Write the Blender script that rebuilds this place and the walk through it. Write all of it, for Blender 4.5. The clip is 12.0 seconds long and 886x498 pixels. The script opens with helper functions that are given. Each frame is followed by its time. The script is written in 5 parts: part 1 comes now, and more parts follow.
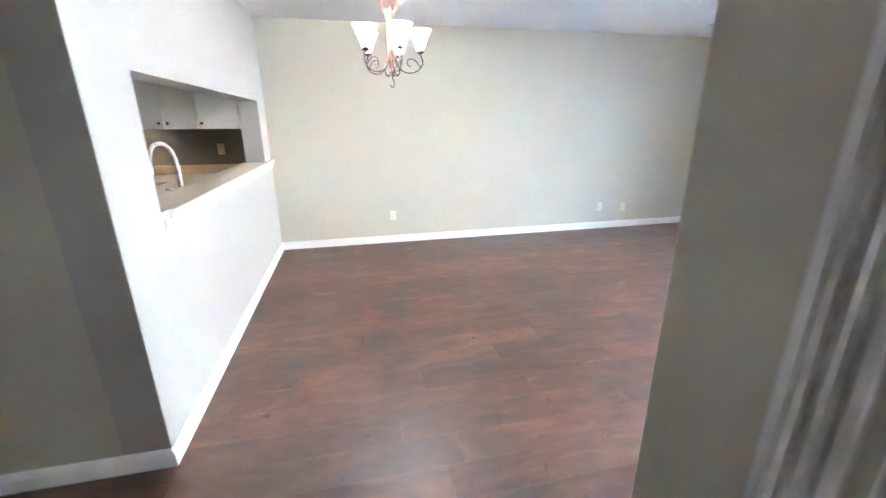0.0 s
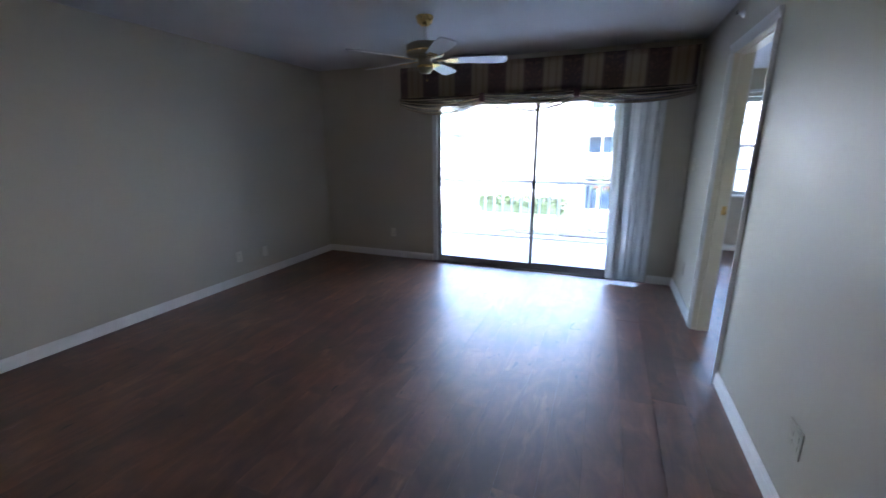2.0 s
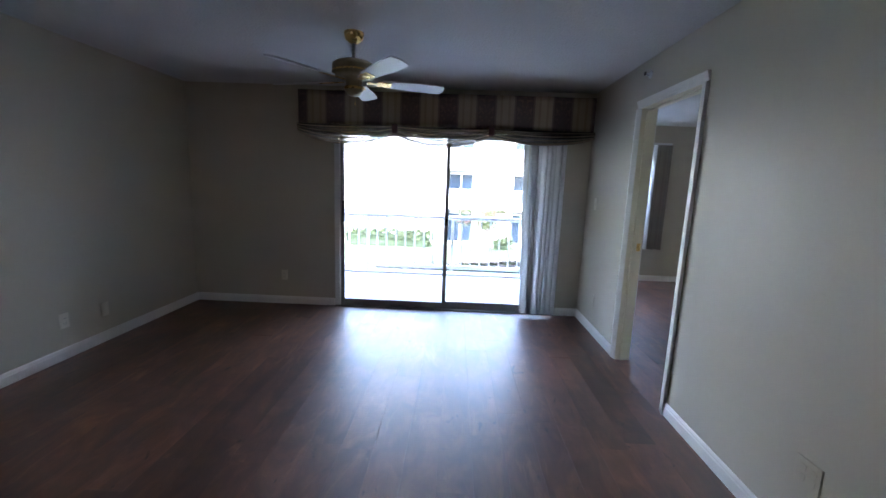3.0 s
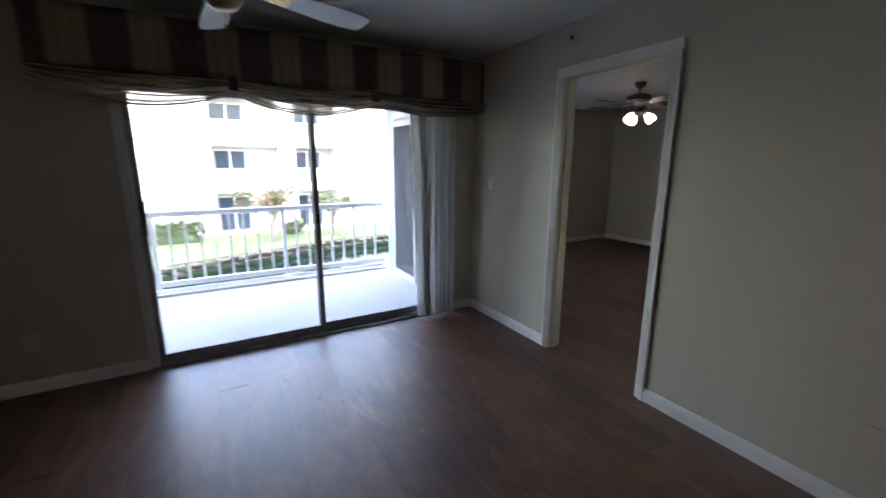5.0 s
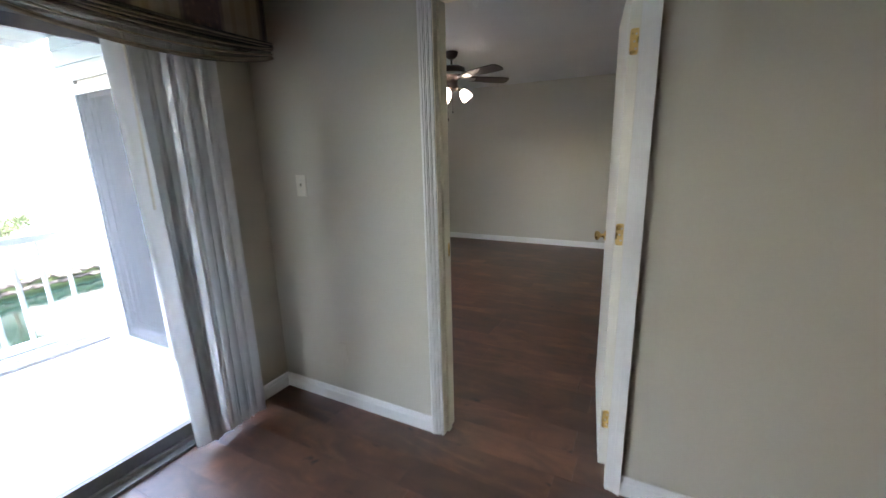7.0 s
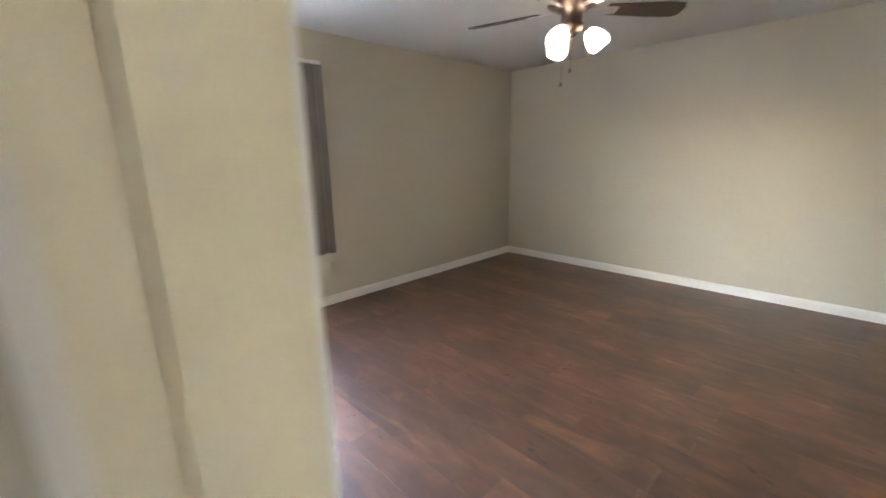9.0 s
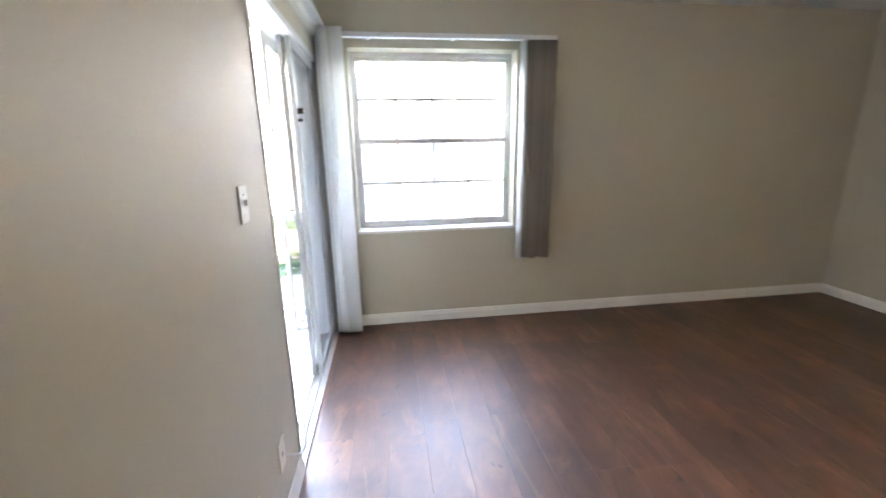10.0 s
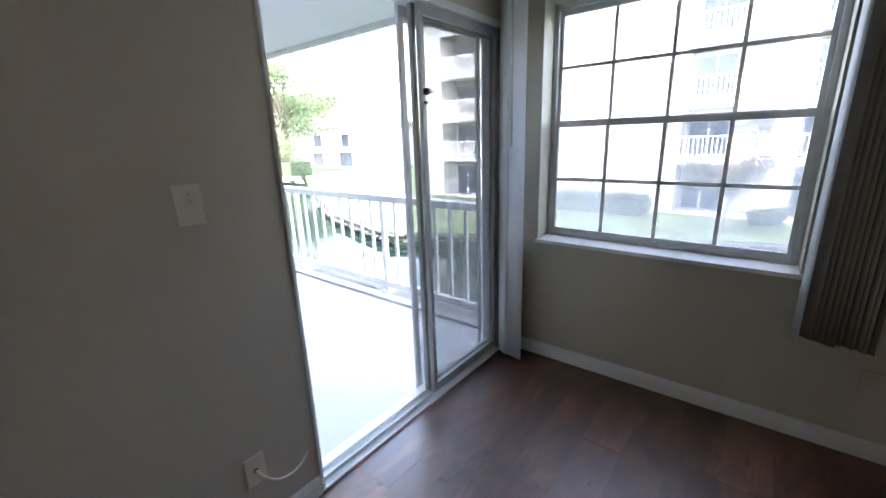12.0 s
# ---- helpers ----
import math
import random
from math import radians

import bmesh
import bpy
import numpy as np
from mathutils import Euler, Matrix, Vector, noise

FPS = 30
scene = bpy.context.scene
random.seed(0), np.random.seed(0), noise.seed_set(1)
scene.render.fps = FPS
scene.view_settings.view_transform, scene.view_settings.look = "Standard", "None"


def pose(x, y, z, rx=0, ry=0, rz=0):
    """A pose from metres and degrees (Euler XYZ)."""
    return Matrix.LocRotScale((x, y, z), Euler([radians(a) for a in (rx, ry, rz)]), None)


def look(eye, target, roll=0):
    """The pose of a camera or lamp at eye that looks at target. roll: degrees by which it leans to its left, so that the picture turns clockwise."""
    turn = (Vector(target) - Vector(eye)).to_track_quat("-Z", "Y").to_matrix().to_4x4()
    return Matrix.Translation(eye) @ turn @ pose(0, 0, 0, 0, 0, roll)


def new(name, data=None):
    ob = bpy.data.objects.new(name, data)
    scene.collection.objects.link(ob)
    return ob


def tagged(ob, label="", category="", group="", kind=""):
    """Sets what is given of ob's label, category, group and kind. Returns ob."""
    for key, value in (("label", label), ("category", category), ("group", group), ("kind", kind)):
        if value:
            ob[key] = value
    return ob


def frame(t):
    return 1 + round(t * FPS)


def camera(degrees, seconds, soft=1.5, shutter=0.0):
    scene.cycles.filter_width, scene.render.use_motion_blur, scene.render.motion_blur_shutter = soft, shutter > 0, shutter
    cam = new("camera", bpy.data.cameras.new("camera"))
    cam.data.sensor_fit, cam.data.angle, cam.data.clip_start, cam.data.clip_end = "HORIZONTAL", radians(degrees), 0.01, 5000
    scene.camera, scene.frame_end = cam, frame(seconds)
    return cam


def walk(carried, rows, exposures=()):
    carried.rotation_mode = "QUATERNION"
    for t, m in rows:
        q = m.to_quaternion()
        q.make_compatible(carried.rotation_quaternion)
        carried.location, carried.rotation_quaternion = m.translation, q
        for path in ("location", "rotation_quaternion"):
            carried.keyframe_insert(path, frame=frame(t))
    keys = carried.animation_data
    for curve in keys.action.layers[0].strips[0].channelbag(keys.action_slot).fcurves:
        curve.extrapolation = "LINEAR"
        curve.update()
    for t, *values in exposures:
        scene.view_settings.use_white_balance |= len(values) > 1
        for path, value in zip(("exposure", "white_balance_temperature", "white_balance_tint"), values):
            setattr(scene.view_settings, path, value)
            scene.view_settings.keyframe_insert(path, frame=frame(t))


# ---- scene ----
cam = camera(95.5, 12.0, shutter=0.4)
PATH = [
    (0, (0.52, 0.61, 1.425), (0.942, 2.47, 0.823), -0.4),
    (0.5, (0.541, 0.902, 1.474), (1.175, 2.704, 0.88), 0.6),
    (1, (0.561, 1.244, 1.503), (1.646, 2.837, 0.969), 1.2),
    (1.5, (0.585, 1.527, 1.47), (2.123, 2.715, 0.994), -0.2),
    (2, (0.701, 1.795, 1.46), (2.502, 2.513, 0.969), -0.2),
    (2.5, (0.812, 2.102, 1.456), (2.742, 2.457, 1.066), 1.9),
    (4.5, (1.688, 3.282, 1.475), (3.521, 2.598, 1.06), -0.3),
    (5, (2.057, 3.309, 1.489), (3.754, 2.338, 1.068), 0.3),
    (5.5, (2.455, 3.349, 1.459), (3.872, 2.013, 1.003), -0.8),
    (6, (2.83, 3.199, 1.455), (4.15, 1.76, 1.025), -1.0),
    (6.5, (3.186, 2.975, 1.444), (4.281, 1.351, 1.039), -0.8),
    (7, (3.412, 2.655, 1.452), (4.322, 0.935, 0.988), -1.55),
    (7.5, (3.563, 2.181, 1.447), (4.548, 0.496, 1.011), -1.2),
    (7.7, (3.641, 2.003, 1.399), (4.567, 0.279, 0.986), -0.9),
    (8.7, (3.95, 1.27, 1.41), (5.15, -0.25, 0.97), -1.2),
    (9.3, (4.17, 0.822, 1.394), (5.753, -0.303, 0.916), -2.5),
    (9.5, (4.236, 0.735, 1.388), (5.938, -0.201, 0.91), -4.3),
    (10, (4.334, 0.469, 1.411), (6.256, 0.209, 0.921), -1.0),
    (10.5, (4.494, 0.24, 1.389), (6.421, 0.4, 0.877), -1.8),
    (11, (4.734, 0.058, 1.411), (6.574, 0.667, 0.917), -2.2),
    (11.5, (4.95, -0.208, 1.424), (6.526, 0.882, 0.85), 0.1),
    (12, (5.21, -0.354, 1.413), (6.714, 0.851, 0.876), -1.9),
]
EXPOSURES = [(0, 8.95, 6100, 17), (0.5, 8.45, 6000, 18), (1, 7.85, 5950, 19), (1.5, 6.55, 5900, 20), (2.5, 5.8, 6000, 21), (4.5, 5.35, 6700, 21), (5.5, 4.6, 6900, 21),
             (6.5, 5.05, 6900, 21), (7, 5.95, 7250, 21), (7.5, 6.6, 7550, 21), (9.3, 7.15, 8000, 20), (10.5, 6.42, 8000, 20), (12, 4.95, 7250, 19)]
walk(cam, [(t, look(e, g, r)) for t, e, g, r in PATH],
     EXPOSURES)

# ---------------------------------------------------------------- light
world = bpy.data.worlds.new("sky")
world.use_nodes = True
scene.world = world
wn, wl = world.node_tree.nodes, world.node_tree.links
sky = wn.new("ShaderNodeTexSky")
sky.sky_type = "NISHITA"
sky.sun_disc = False
sky.sun_elevation = radians(70)
sky.sun_rotation = radians(-70)
sky.air_density, sky.dust_density, sky.ozone_density = 1.2, 2.5, 1.0
wl.new(sky.outputs["Color"], wn["Background"].inputs["Color"])
wn["Background"].inputs["Strength"].default_value = 0.15
sun = new("sun", bpy.data.lights.new("sun", "SUN"))
sun.data.energy, sun.data.angle, sun.data.color = 0.5, radians(25), (1.0, 0.96, 0.9)
sun.matrix_world = look((-16.4, 7.6, 50), (0, 0, 0))


# ---------------------------------------------------------------- materials
def mat(name, base, rough=0.5, metal=0.0, vary=0.08, scale=3.0, bump=0.0, bump_scale=60.0, fine=40.0,
        spread=0.12, random_tint=0.0, translucent=0.0, emit=0.0, emit_colour=(1, 1, 1), spec=0.5, stretch=(1, 1, 1), depth=0.01, sheer=0.0):
    """A painted or solid surface: two scales of variation in colour and gloss, with fine relief."""
    m = bpy.data.materials.new(name)
    m.use_nodes = True
    n, l = m.node_tree.nodes, m.node_tree.links
    p = n["Principled BSDF"]
    p.inputs["Metallic"].default_value = metal
    p.inputs["Specular IOR Level"].default_value = spec
    geo = n.new("ShaderNodeTexCoord")
    mapping = n.new("ShaderNodeMapping")
    mapping.inputs["Scale"].default_value = stretch
    l.new(geo.outputs["Object"], mapping.inputs["Vector"])
    big, small = n.new("ShaderNodeTexNoise"), n.new("ShaderNodeTexNoise")
    big.inputs["Scale"].default_value, small.inputs["Scale"].default_value = scale, fine
    big.inputs["Detail"].default_value, small.inputs["Detail"].default_value = 4, 3
    for t in (big, small):
        l.new(mapping.outputs["Vector"], t.inputs["Vector"])
    both = n.new("ShaderNodeMath")
    both.operation = "MULTIPLY_ADD"
    l.new(small.outputs["Fac"], both.inputs[0])
    both.inputs[1].default_value = 0.5
    l.new(big.outputs["Fac"], both.inputs[2])
    rng = n.new("ShaderNodeMapRange")
    rng.inputs["From Min"].default_value, rng.inputs["From Max"].default_value = 0.45, 1.05
    rng.inputs["To Min"].default_value, rng.inputs["To Max"].default_value = 1 - vary, 1 + vary
    l.new(both.outputs[0], rng.inputs["Value"])
    tint = n.new("ShaderNodeMix")
    tint.data_type, tint.blend_type = "RGBA", "MULTIPLY"
    tint.inputs["Factor"].default_value = 1.0
    tint.inputs["A"].default_value = (*base, 1)
    l.new(rng.outputs["Result"], tint.inputs["B"])
    colour = tint.outputs["Result"]
    if random_tint:
        info = n.new("ShaderNodeObjectInfo")
        r2 = n.new("ShaderNodeMapRange")
        r2.inputs["To Min"].default_value, r2.inputs["To Max"].default_value = 1 - random_tint, 1 + random_tint
        l.new(info.outputs["Random"], r2.inputs["Value"])
        t2 = n.new("ShaderNodeMix")
        t2.data_type, t2.blend_type = "RGBA", "MULTIPLY"
        t2.inputs["Factor"].default_value = 1.0
        l.new(colour, t2.inputs["A"])
        l.new(r2.outputs["Result"], t2.inputs["B"])
        colour = t2.outputs["Result"]
    l.new(colour, p.inputs["Base Color"])
    gloss = n.new("ShaderNodeMapRange")
    gloss.inputs["From Min"].default_value, gloss.inputs["From Max"].default_value = 0.45, 1.05
    gloss.inputs["To Min"].default_value = max(rough - spread * rough, 0.02)
    gloss.inputs["To Max"].default_value = min(rough + spread * rough, 1)
    l.new(both.outputs[0], gloss.inputs["Value"])
    l.new(gloss.outputs["Result"], p.inputs["Roughness"])
    if bump:
        t = n.new("ShaderNodeTexNoise")
        t.inputs["Scale"].default_value, t.inputs["Detail"].default_value = bump_scale, 4
        l.new(mapping.outputs["Vector"], t.inputs["Vector"])
        b = n.new("ShaderNodeBump")
        b.inputs["Strength"].default_value, b.inputs["Distance"].default_value = bump, depth
        l.new(t.outputs["Fac"], b.inputs["Height"])
        l.new(b.outputs["Normal"], p.inputs["Normal"])
    if emit:
        p.inputs["Emission Color"].default_value = (*emit_colour, 1)
        p.inputs["Emission Strength"].default_value = emit
    if translucent:
        tr = n.new("ShaderNodeBsdfTranslucent")
        l.new(colour, tr.inputs["Color"])
        mx = n.new("ShaderNodeMixShader")
        mx.inputs["Fac"].default_value = translucent
        l.new(p.outputs["BSDF"], mx.inputs[1])
        l.new(tr.outputs["BSDF"], mx.inputs[2])
        l.new(mx.outputs["Shader"], n["Material Output"].inputs["Surface"])
        if sheer:
            gap, m3 = n.new("ShaderNodeBsdfTransparent"), n.new("ShaderNodeMixShader")
            m3.inputs["Fac"].default_value = sheer
            l.new(mx.outputs["Shader"], m3.inputs[1])
            l.new(gap.outputs["BSDF"], m3.inputs[2])
            l.new(m3.outputs["Shader"], n["Material Output"].inputs["Surface"])
    return m


def see_through(name, colour, gloss, hold=0.0, solid=(0.1, 0.1, 0.1), veil=0.0):
    """Panes; hold: a fine mesh that stops that share of the light; veil: a patchy film that scatters it."""
    m = bpy.data.materials.new(name)
    m.use_nodes = True
    n, l = m.node_tree.nodes, m.node_tree.links
    clear, shine, edge = n.new("ShaderNodeBsdfTransparent"), n.new("ShaderNodeBsdfGlossy"), n.new("ShaderNodeLayerWeight")
    fres, rise = n.new("ShaderNodeMapRange"), n.new("ShaderNodeMath")
    rise.operation = "POWER"
    rise.inputs[1].default_value = 5.0
    l.new(edge.outputs["Facing"], rise.inputs[0])
    l.new(rise.outputs[0], fres.inputs["Value"])
    clear.inputs["Color"].default_value = (*colour, 1)
    shine.inputs["Roughness"].default_value = 0.02
    fres.inputs["To Min"].default_value, fres.inputs["To Max"].default_value = gloss, 0.9
    mx = n.new("ShaderNodeMixShader")
    l.new(fres.outputs["Result"], mx.inputs["Fac"])
    l.new(clear.outputs["BSDF"], mx.inputs[1])
    l.new(shine.outputs["BSDF"], mx.inputs[2])
    out = mx.outputs["Shader"]
    if hold:
        d, m2 = n.new("ShaderNodeBsdfDiffuse"), n.new("ShaderNodeMixShader")
        d.inputs["Color"].default_value = (*solid, 1)
        m2.inputs["Fac"].default_value = hold
        l.new(clear.outputs["BSDF"], m2.inputs[1])
        l.new(d.outputs["BSDF"], m2.inputs[2])
        out = m2.outputs["Shader"]
    if veil:
        film, m4, film_noise = n.new("ShaderNodeBsdfTranslucent"), n.new("ShaderNodeMixShader"), n.new("ShaderNodeTexNoise")
        film.inputs["Color"].default_value = (0.86, 0.89, 0.93, 1)
        film_noise.inputs["Scale"].default_value, film_noise.inputs["Detail"].default_value = 2.2, 5
        spot, tc = n.new("ShaderNodeMapRange"), n.new("ShaderNodeTexCoord")
        l.new(tc.outputs["Object"], film_noise.inputs["Vector"])
        l.new(film_noise.outputs["Fac"], spot.inputs["Value"])
        spot.inputs["From Min"].default_value, spot.inputs["From Max"].default_value = 0.25, 0.75
        spot.inputs["To Min"].default_value, spot.inputs["To Max"].default_value = veil * 0.6, veil * 1.4
        l.new(spot.outputs["Result"], m4.inputs["Fac"])
        l.new(out, m4.inputs[1])
        l.new(film.outputs["BSDF"], m4.inputs[2])
        out = m4.outputs["Shader"]
    l.new(out, n["Material Output"].inputs["Surface"])
    return m


def plank_material():
    """Dark reddish-brown vinyl plank: long grain, knots, a tone of its own for each plank."""
    m = bpy.data.materials.new("plank_vinyl")
    m.use_nodes = True
    n, l = m.node_tree.nodes, m.node_tree.links
    p = n["Principled BSDF"]
    tc, info = n.new("ShaderNodeTexCoord"), n.new("ShaderNodeObjectInfo")
    off = n.new("ShaderNodeVectorMath")
    off.operation = "MULTIPLY_ADD"
    off.inputs[1].default_value = (1, 1, 1)
    l.new(tc.outputs["Object"], off.inputs[0])
    push = n.new("ShaderNodeVectorMath")
    push.operation = "SCALE"
    push.inputs[0].default_value = (31.0, 57.0, 11.0)
    l.new(info.outputs["Random"], push.inputs["Scale"])
    l.new(push.outputs["Vector"], off.inputs[2])

    def noise_at(scale, stretch, detail=5, rough=0.6, warp=0.0):
        mp, t = n.new("ShaderNodeMapping"), n.new("ShaderNodeTexNoise")
        mp.inputs["Scale"].default_value = stretch
        l.new(off.outputs["Vector"], mp.inputs["Vector"])
        l.new(mp.outputs["Vector"], t.inputs["Vector"])
        t.inputs["Scale"].default_value, t.inputs["Detail"].default_value = scale, detail
        t.inputs["Roughness"].default_value, t.inputs["Distortion"].default_value = rough, warp
        return t.outputs["Fac"]

    grain = noise_at(8.0, (0.5, 6.0, 1.0), 5, 0.6, 0.6)
    figure = noise_at(3.0, (0.8, 2.0, 1.0), 5, 0.6, 1.3)
    knots = noise_at(15.0, (0.6, 1.0, 1.0), 2, 0.5, 0.6)
    ramp = n.new("ShaderNodeValToRGB")
    e = ramp.color_ramp.elements
    e[0].position, e[0].color = 0.22, (0.052, 0.0215, 0.0127, 1)
    e[1].position, e[1].color = 0.80, (0.225, 0.096, 0.048, 1)
    mid = ramp.color_ramp.elements.new(0.5)
    mid.color = (0.122, 0.0495, 0.027, 1)
    add = n.new("ShaderNodeMath")
    add.operation = "MULTIPLY_ADD"
    l.new(grain, add.inputs[0])
    add.inputs[1].default_value = 0.10
    half = n.new("ShaderNodeMath")
    half.operation = "MULTIPLY"
    l.new(figure, half.inputs[0])
    half.inputs[1].default_value = 0.90
    l.new(half.outputs[0], add.inputs[2])
    l.new(add.outputs[0], ramp.inputs["Fac"])
    tone = n.new("ShaderNodeMapRange")
    tone.inputs["To Min"].default_value, tone.inputs["To Max"].default_value = 0.72, 1.28
    l.new(info.outputs["Random"], tone.inputs["Value"])
    mul = n.new("ShaderNodeMix")
    mul.data_type, mul.blend_type = "RGBA", "MULTIPLY"
    mul.inputs["Factor"].default_value = 1
    l.new(ramp.outputs["Color"], mul.inputs["A"])
    l.new(tone.outputs["Result"], mul.inputs["B"])
    kn = n.new("ShaderNodeMapRange")
    kn.inputs["From Min"].default_value, kn.inputs["From Max"].default_value = 0.69, 0.76
    l.new(knots, kn.inputs["Value"])
    dark = n.new("ShaderNodeMix")
    dark.data_type = "RGBA"
    l.new(kn.outputs["Result"], dark.inputs["Factor"])
    l.new(mul.outputs["Result"], dark.inputs["A"])
    dark.inputs["B"].default_value = (0.03, 0.014, 0.01, 1)
    worn = noise_at(1.7, (0.6, 2.2, 1.0), 6, 0.68, 1.6)
    wr = n.new("ShaderNodeMapRange")
    wr.inputs["From Min"].default_value, wr.inputs["From Max"].default_value = 0.58, 0.74
    wr.inputs["To Max"].default_value = 0.5
    l.new(worn, wr.inputs["Value"])
    pale = n.new("ShaderNodeMix")
    pale.data_type = "RGBA"
    l.new(wr.outputs["Result"], pale.inputs["Factor"])
    l.new(dark.outputs["Result"], pale.inputs["A"])
    pale.inputs["B"].default_value = (0.36, 0.178, 0.085, 1)
    # Broad uneven tone across planks: patchy sheen and wear, put into the colour.
    pos, wide, span, blot = n.new("ShaderNodeNewGeometry"), n.new("ShaderNodeTexNoise"), n.new("ShaderNodeMapRange"), n.new("ShaderNodeMix")
    wide.inputs["Scale"].default_value, wide.inputs["Detail"].default_value, wide.inputs["Roughness"].default_value = 2.1, 5, 0.6
    l.new(pos.outputs["Position"], wide.inputs["Vector"])
    l.new(wide.outputs["Fac"], span.inputs["Value"])
    span.inputs["From Min"].default_value, span.inputs["From Max"].default_value = 0.32, 0.68
    span.inputs["To Min"].default_value, span.inputs["To Max"].default_value = 0.70, 1.42
    blot.data_type, blot.blend_type = "RGBA", "MULTIPLY"
    blot.inputs["Factor"].default_value = 1
    l.new(pale.outputs["Result"], blot.inputs["A"])
    l.new(span.outputs["Result"], blot.inputs["B"])
    l.new(blot.outputs["Result"], p.inputs["Base Color"])
    p.inputs["Coat Weight"].default_value, p.inputs["Coat Roughness"].default_value = 0.2, 0.32
    rg = n.new("ShaderNodeMapRange")
    rg.inputs["To Min"].default_value, rg.inputs["To Max"].default_value = FLOOR_ROUGH - 0.06, FLOOR_ROUGH + 0.08
    l.new(figure, rg.inputs["Value"])
    l.new(rg.outputs["Result"], p.inputs["Roughness"])
    p.inputs["Specular IOR Level"].default_value = 0.9
    p.inputs["IOR"].default_value = 1.55
    b = n.new("ShaderNodeBump")
    b.inputs["Strength"].default_value, b.inputs["Distance"].default_value = 0.10, 0.003
    l.new(grain, b.inputs["Height"])
    l.new(b.outputs["Normal"], p.inputs["Normal"])
    return m


def valance_material():
    """Woven stripes: plum panels with a worn medallion, gold and tan bands between them."""
    m = bpy.data.materials.new("striped_fabric")
    m.use_nodes = True
    n, l = m.node_tree.nodes, m.node_tree.links
    p = n["Principled BSDF"]
    tc, sep = n.new("ShaderNodeTexCoord"), n.new("ShaderNodeSeparateXYZ")
    l.new(tc.outputs["Object"], sep.inputs["Vector"])
    cyc = n.new("ShaderNodeMath")
    cyc.operation = "FRACT"
    div = n.new("ShaderNodeMath")
    div.operation = "DIVIDE"
    shift = n.new("ShaderNodeMath")
    shift.inputs[1].default_value = 0.127
    l.new(sep.outputs["Y"], shift.inputs[0])
    l.new(shift.outputs[0], div.inputs[0])
    div.inputs[1].default_value = 0.385
    l.new(div.outputs[0], cyc.inputs[0])
    ramp = n.new("ShaderNodeValToRGB")
    ramp.color_ramp.interpolation = "CONSTANT"
    plum, brown, gold, tan = (0.095, 0.070, 0.066, 1), (0.17, 0.125, 0.10, 1), (0.25, 0.19, 0.13, 1), (0.30, 0.245, 0.18, 1)
    e = ramp.color_ramp.elements
    e[0].position, e[0].color = 0.0, brown
    e[1].position, e[1].color = 0.04, plum
    for pos, c in ((0.5, brown), (0.54, tan), (0.64, gold), (0.70, tan), (0.84, gold), (0.90, tan)):
        ramp.color_ramp.elements.new(pos).color = c
    l.new(cyc.outputs[0], ramp.inputs["Fac"])
    pat = n.new("ShaderNodeTexNoise")
    pat.inputs["Scale"].default_value, pat.inputs["Detail"].default_value = 26, 3
    sub = n.new("ShaderNodeMath")
    sub.operation = "SUBTRACT"
    l.new(cyc.outputs[0], sub.inputs[0])
    sub.inputs[1].default_value = 0.27
    ab = n.new("ShaderNodeMath")
    ab.operation = "ABSOLUTE"
    l.new(sub.outputs[0], ab.inputs[0])
    comb = n.new("ShaderNodeCombineXYZ")
    sc = n.new("ShaderNodeMath")
    sc.operation = "MULTIPLY"
    l.new(ab.outputs[0], sc.inputs[0])
    sc.inputs[1].default_value = 0.385
    l.new(sc.outputs[0], comb.inputs["X"])
    l.new(sep.outputs["Z"], comb.inputs["Z"])
    l.new(comb.outputs["Vector"], pat.inputs["Vector"])
    cut = n.new("ShaderNodeMapRange")
    cut.inputs["From Min"].default_value, cut.inputs["From Max"].default_value = 0.54, 0.58
    cut.inputs["To Max"].default_value = 0.55
    l.new(pat.outputs["Fac"], cut.inputs["Value"])
    inside = n.new("ShaderNodeMath")
    inside.operation = "LESS_THAN"
    l.new(ab.outputs[0], inside.inputs[0])
    inside.inputs[1].default_value = 0.2
    fac = n.new("ShaderNodeMath")
    fac.operation = "MULTIPLY"
    l.new(cut.outputs["Result"], fac.inputs[0])
    l.new(inside.outputs[0], fac.inputs[1])
    mx = n.new("ShaderNodeMix")
    mx.data_type = "RGBA"
    l.new(fac.outputs[0], mx.inputs["Factor"])
    l.new(ramp.outputs["Color"], mx.inputs["A"])
    mx.inputs["B"].default_value = (0.20, 0.13, 0.10, 1)
    l.new(mx.outputs["Result"], p.inputs["Base Color"])
    p.inputs["Roughness"].default_value = 0.85
    p.inputs["Specular IOR Level"].default_value = 0.2
    weave = n.new("ShaderNodeTexNoise")
    weave.inputs["Scale"].default_value = 350
    b = n.new("ShaderNodeBump")
    b.inputs["Strength"].default_value, b.inputs["Distance"].default_value = 0.25, 0.003
    l.new(weave.outputs["Fac"], b.inputs["Height"])
    l.new(b.outputs["Normal"], p.inputs["Normal"])
    return m


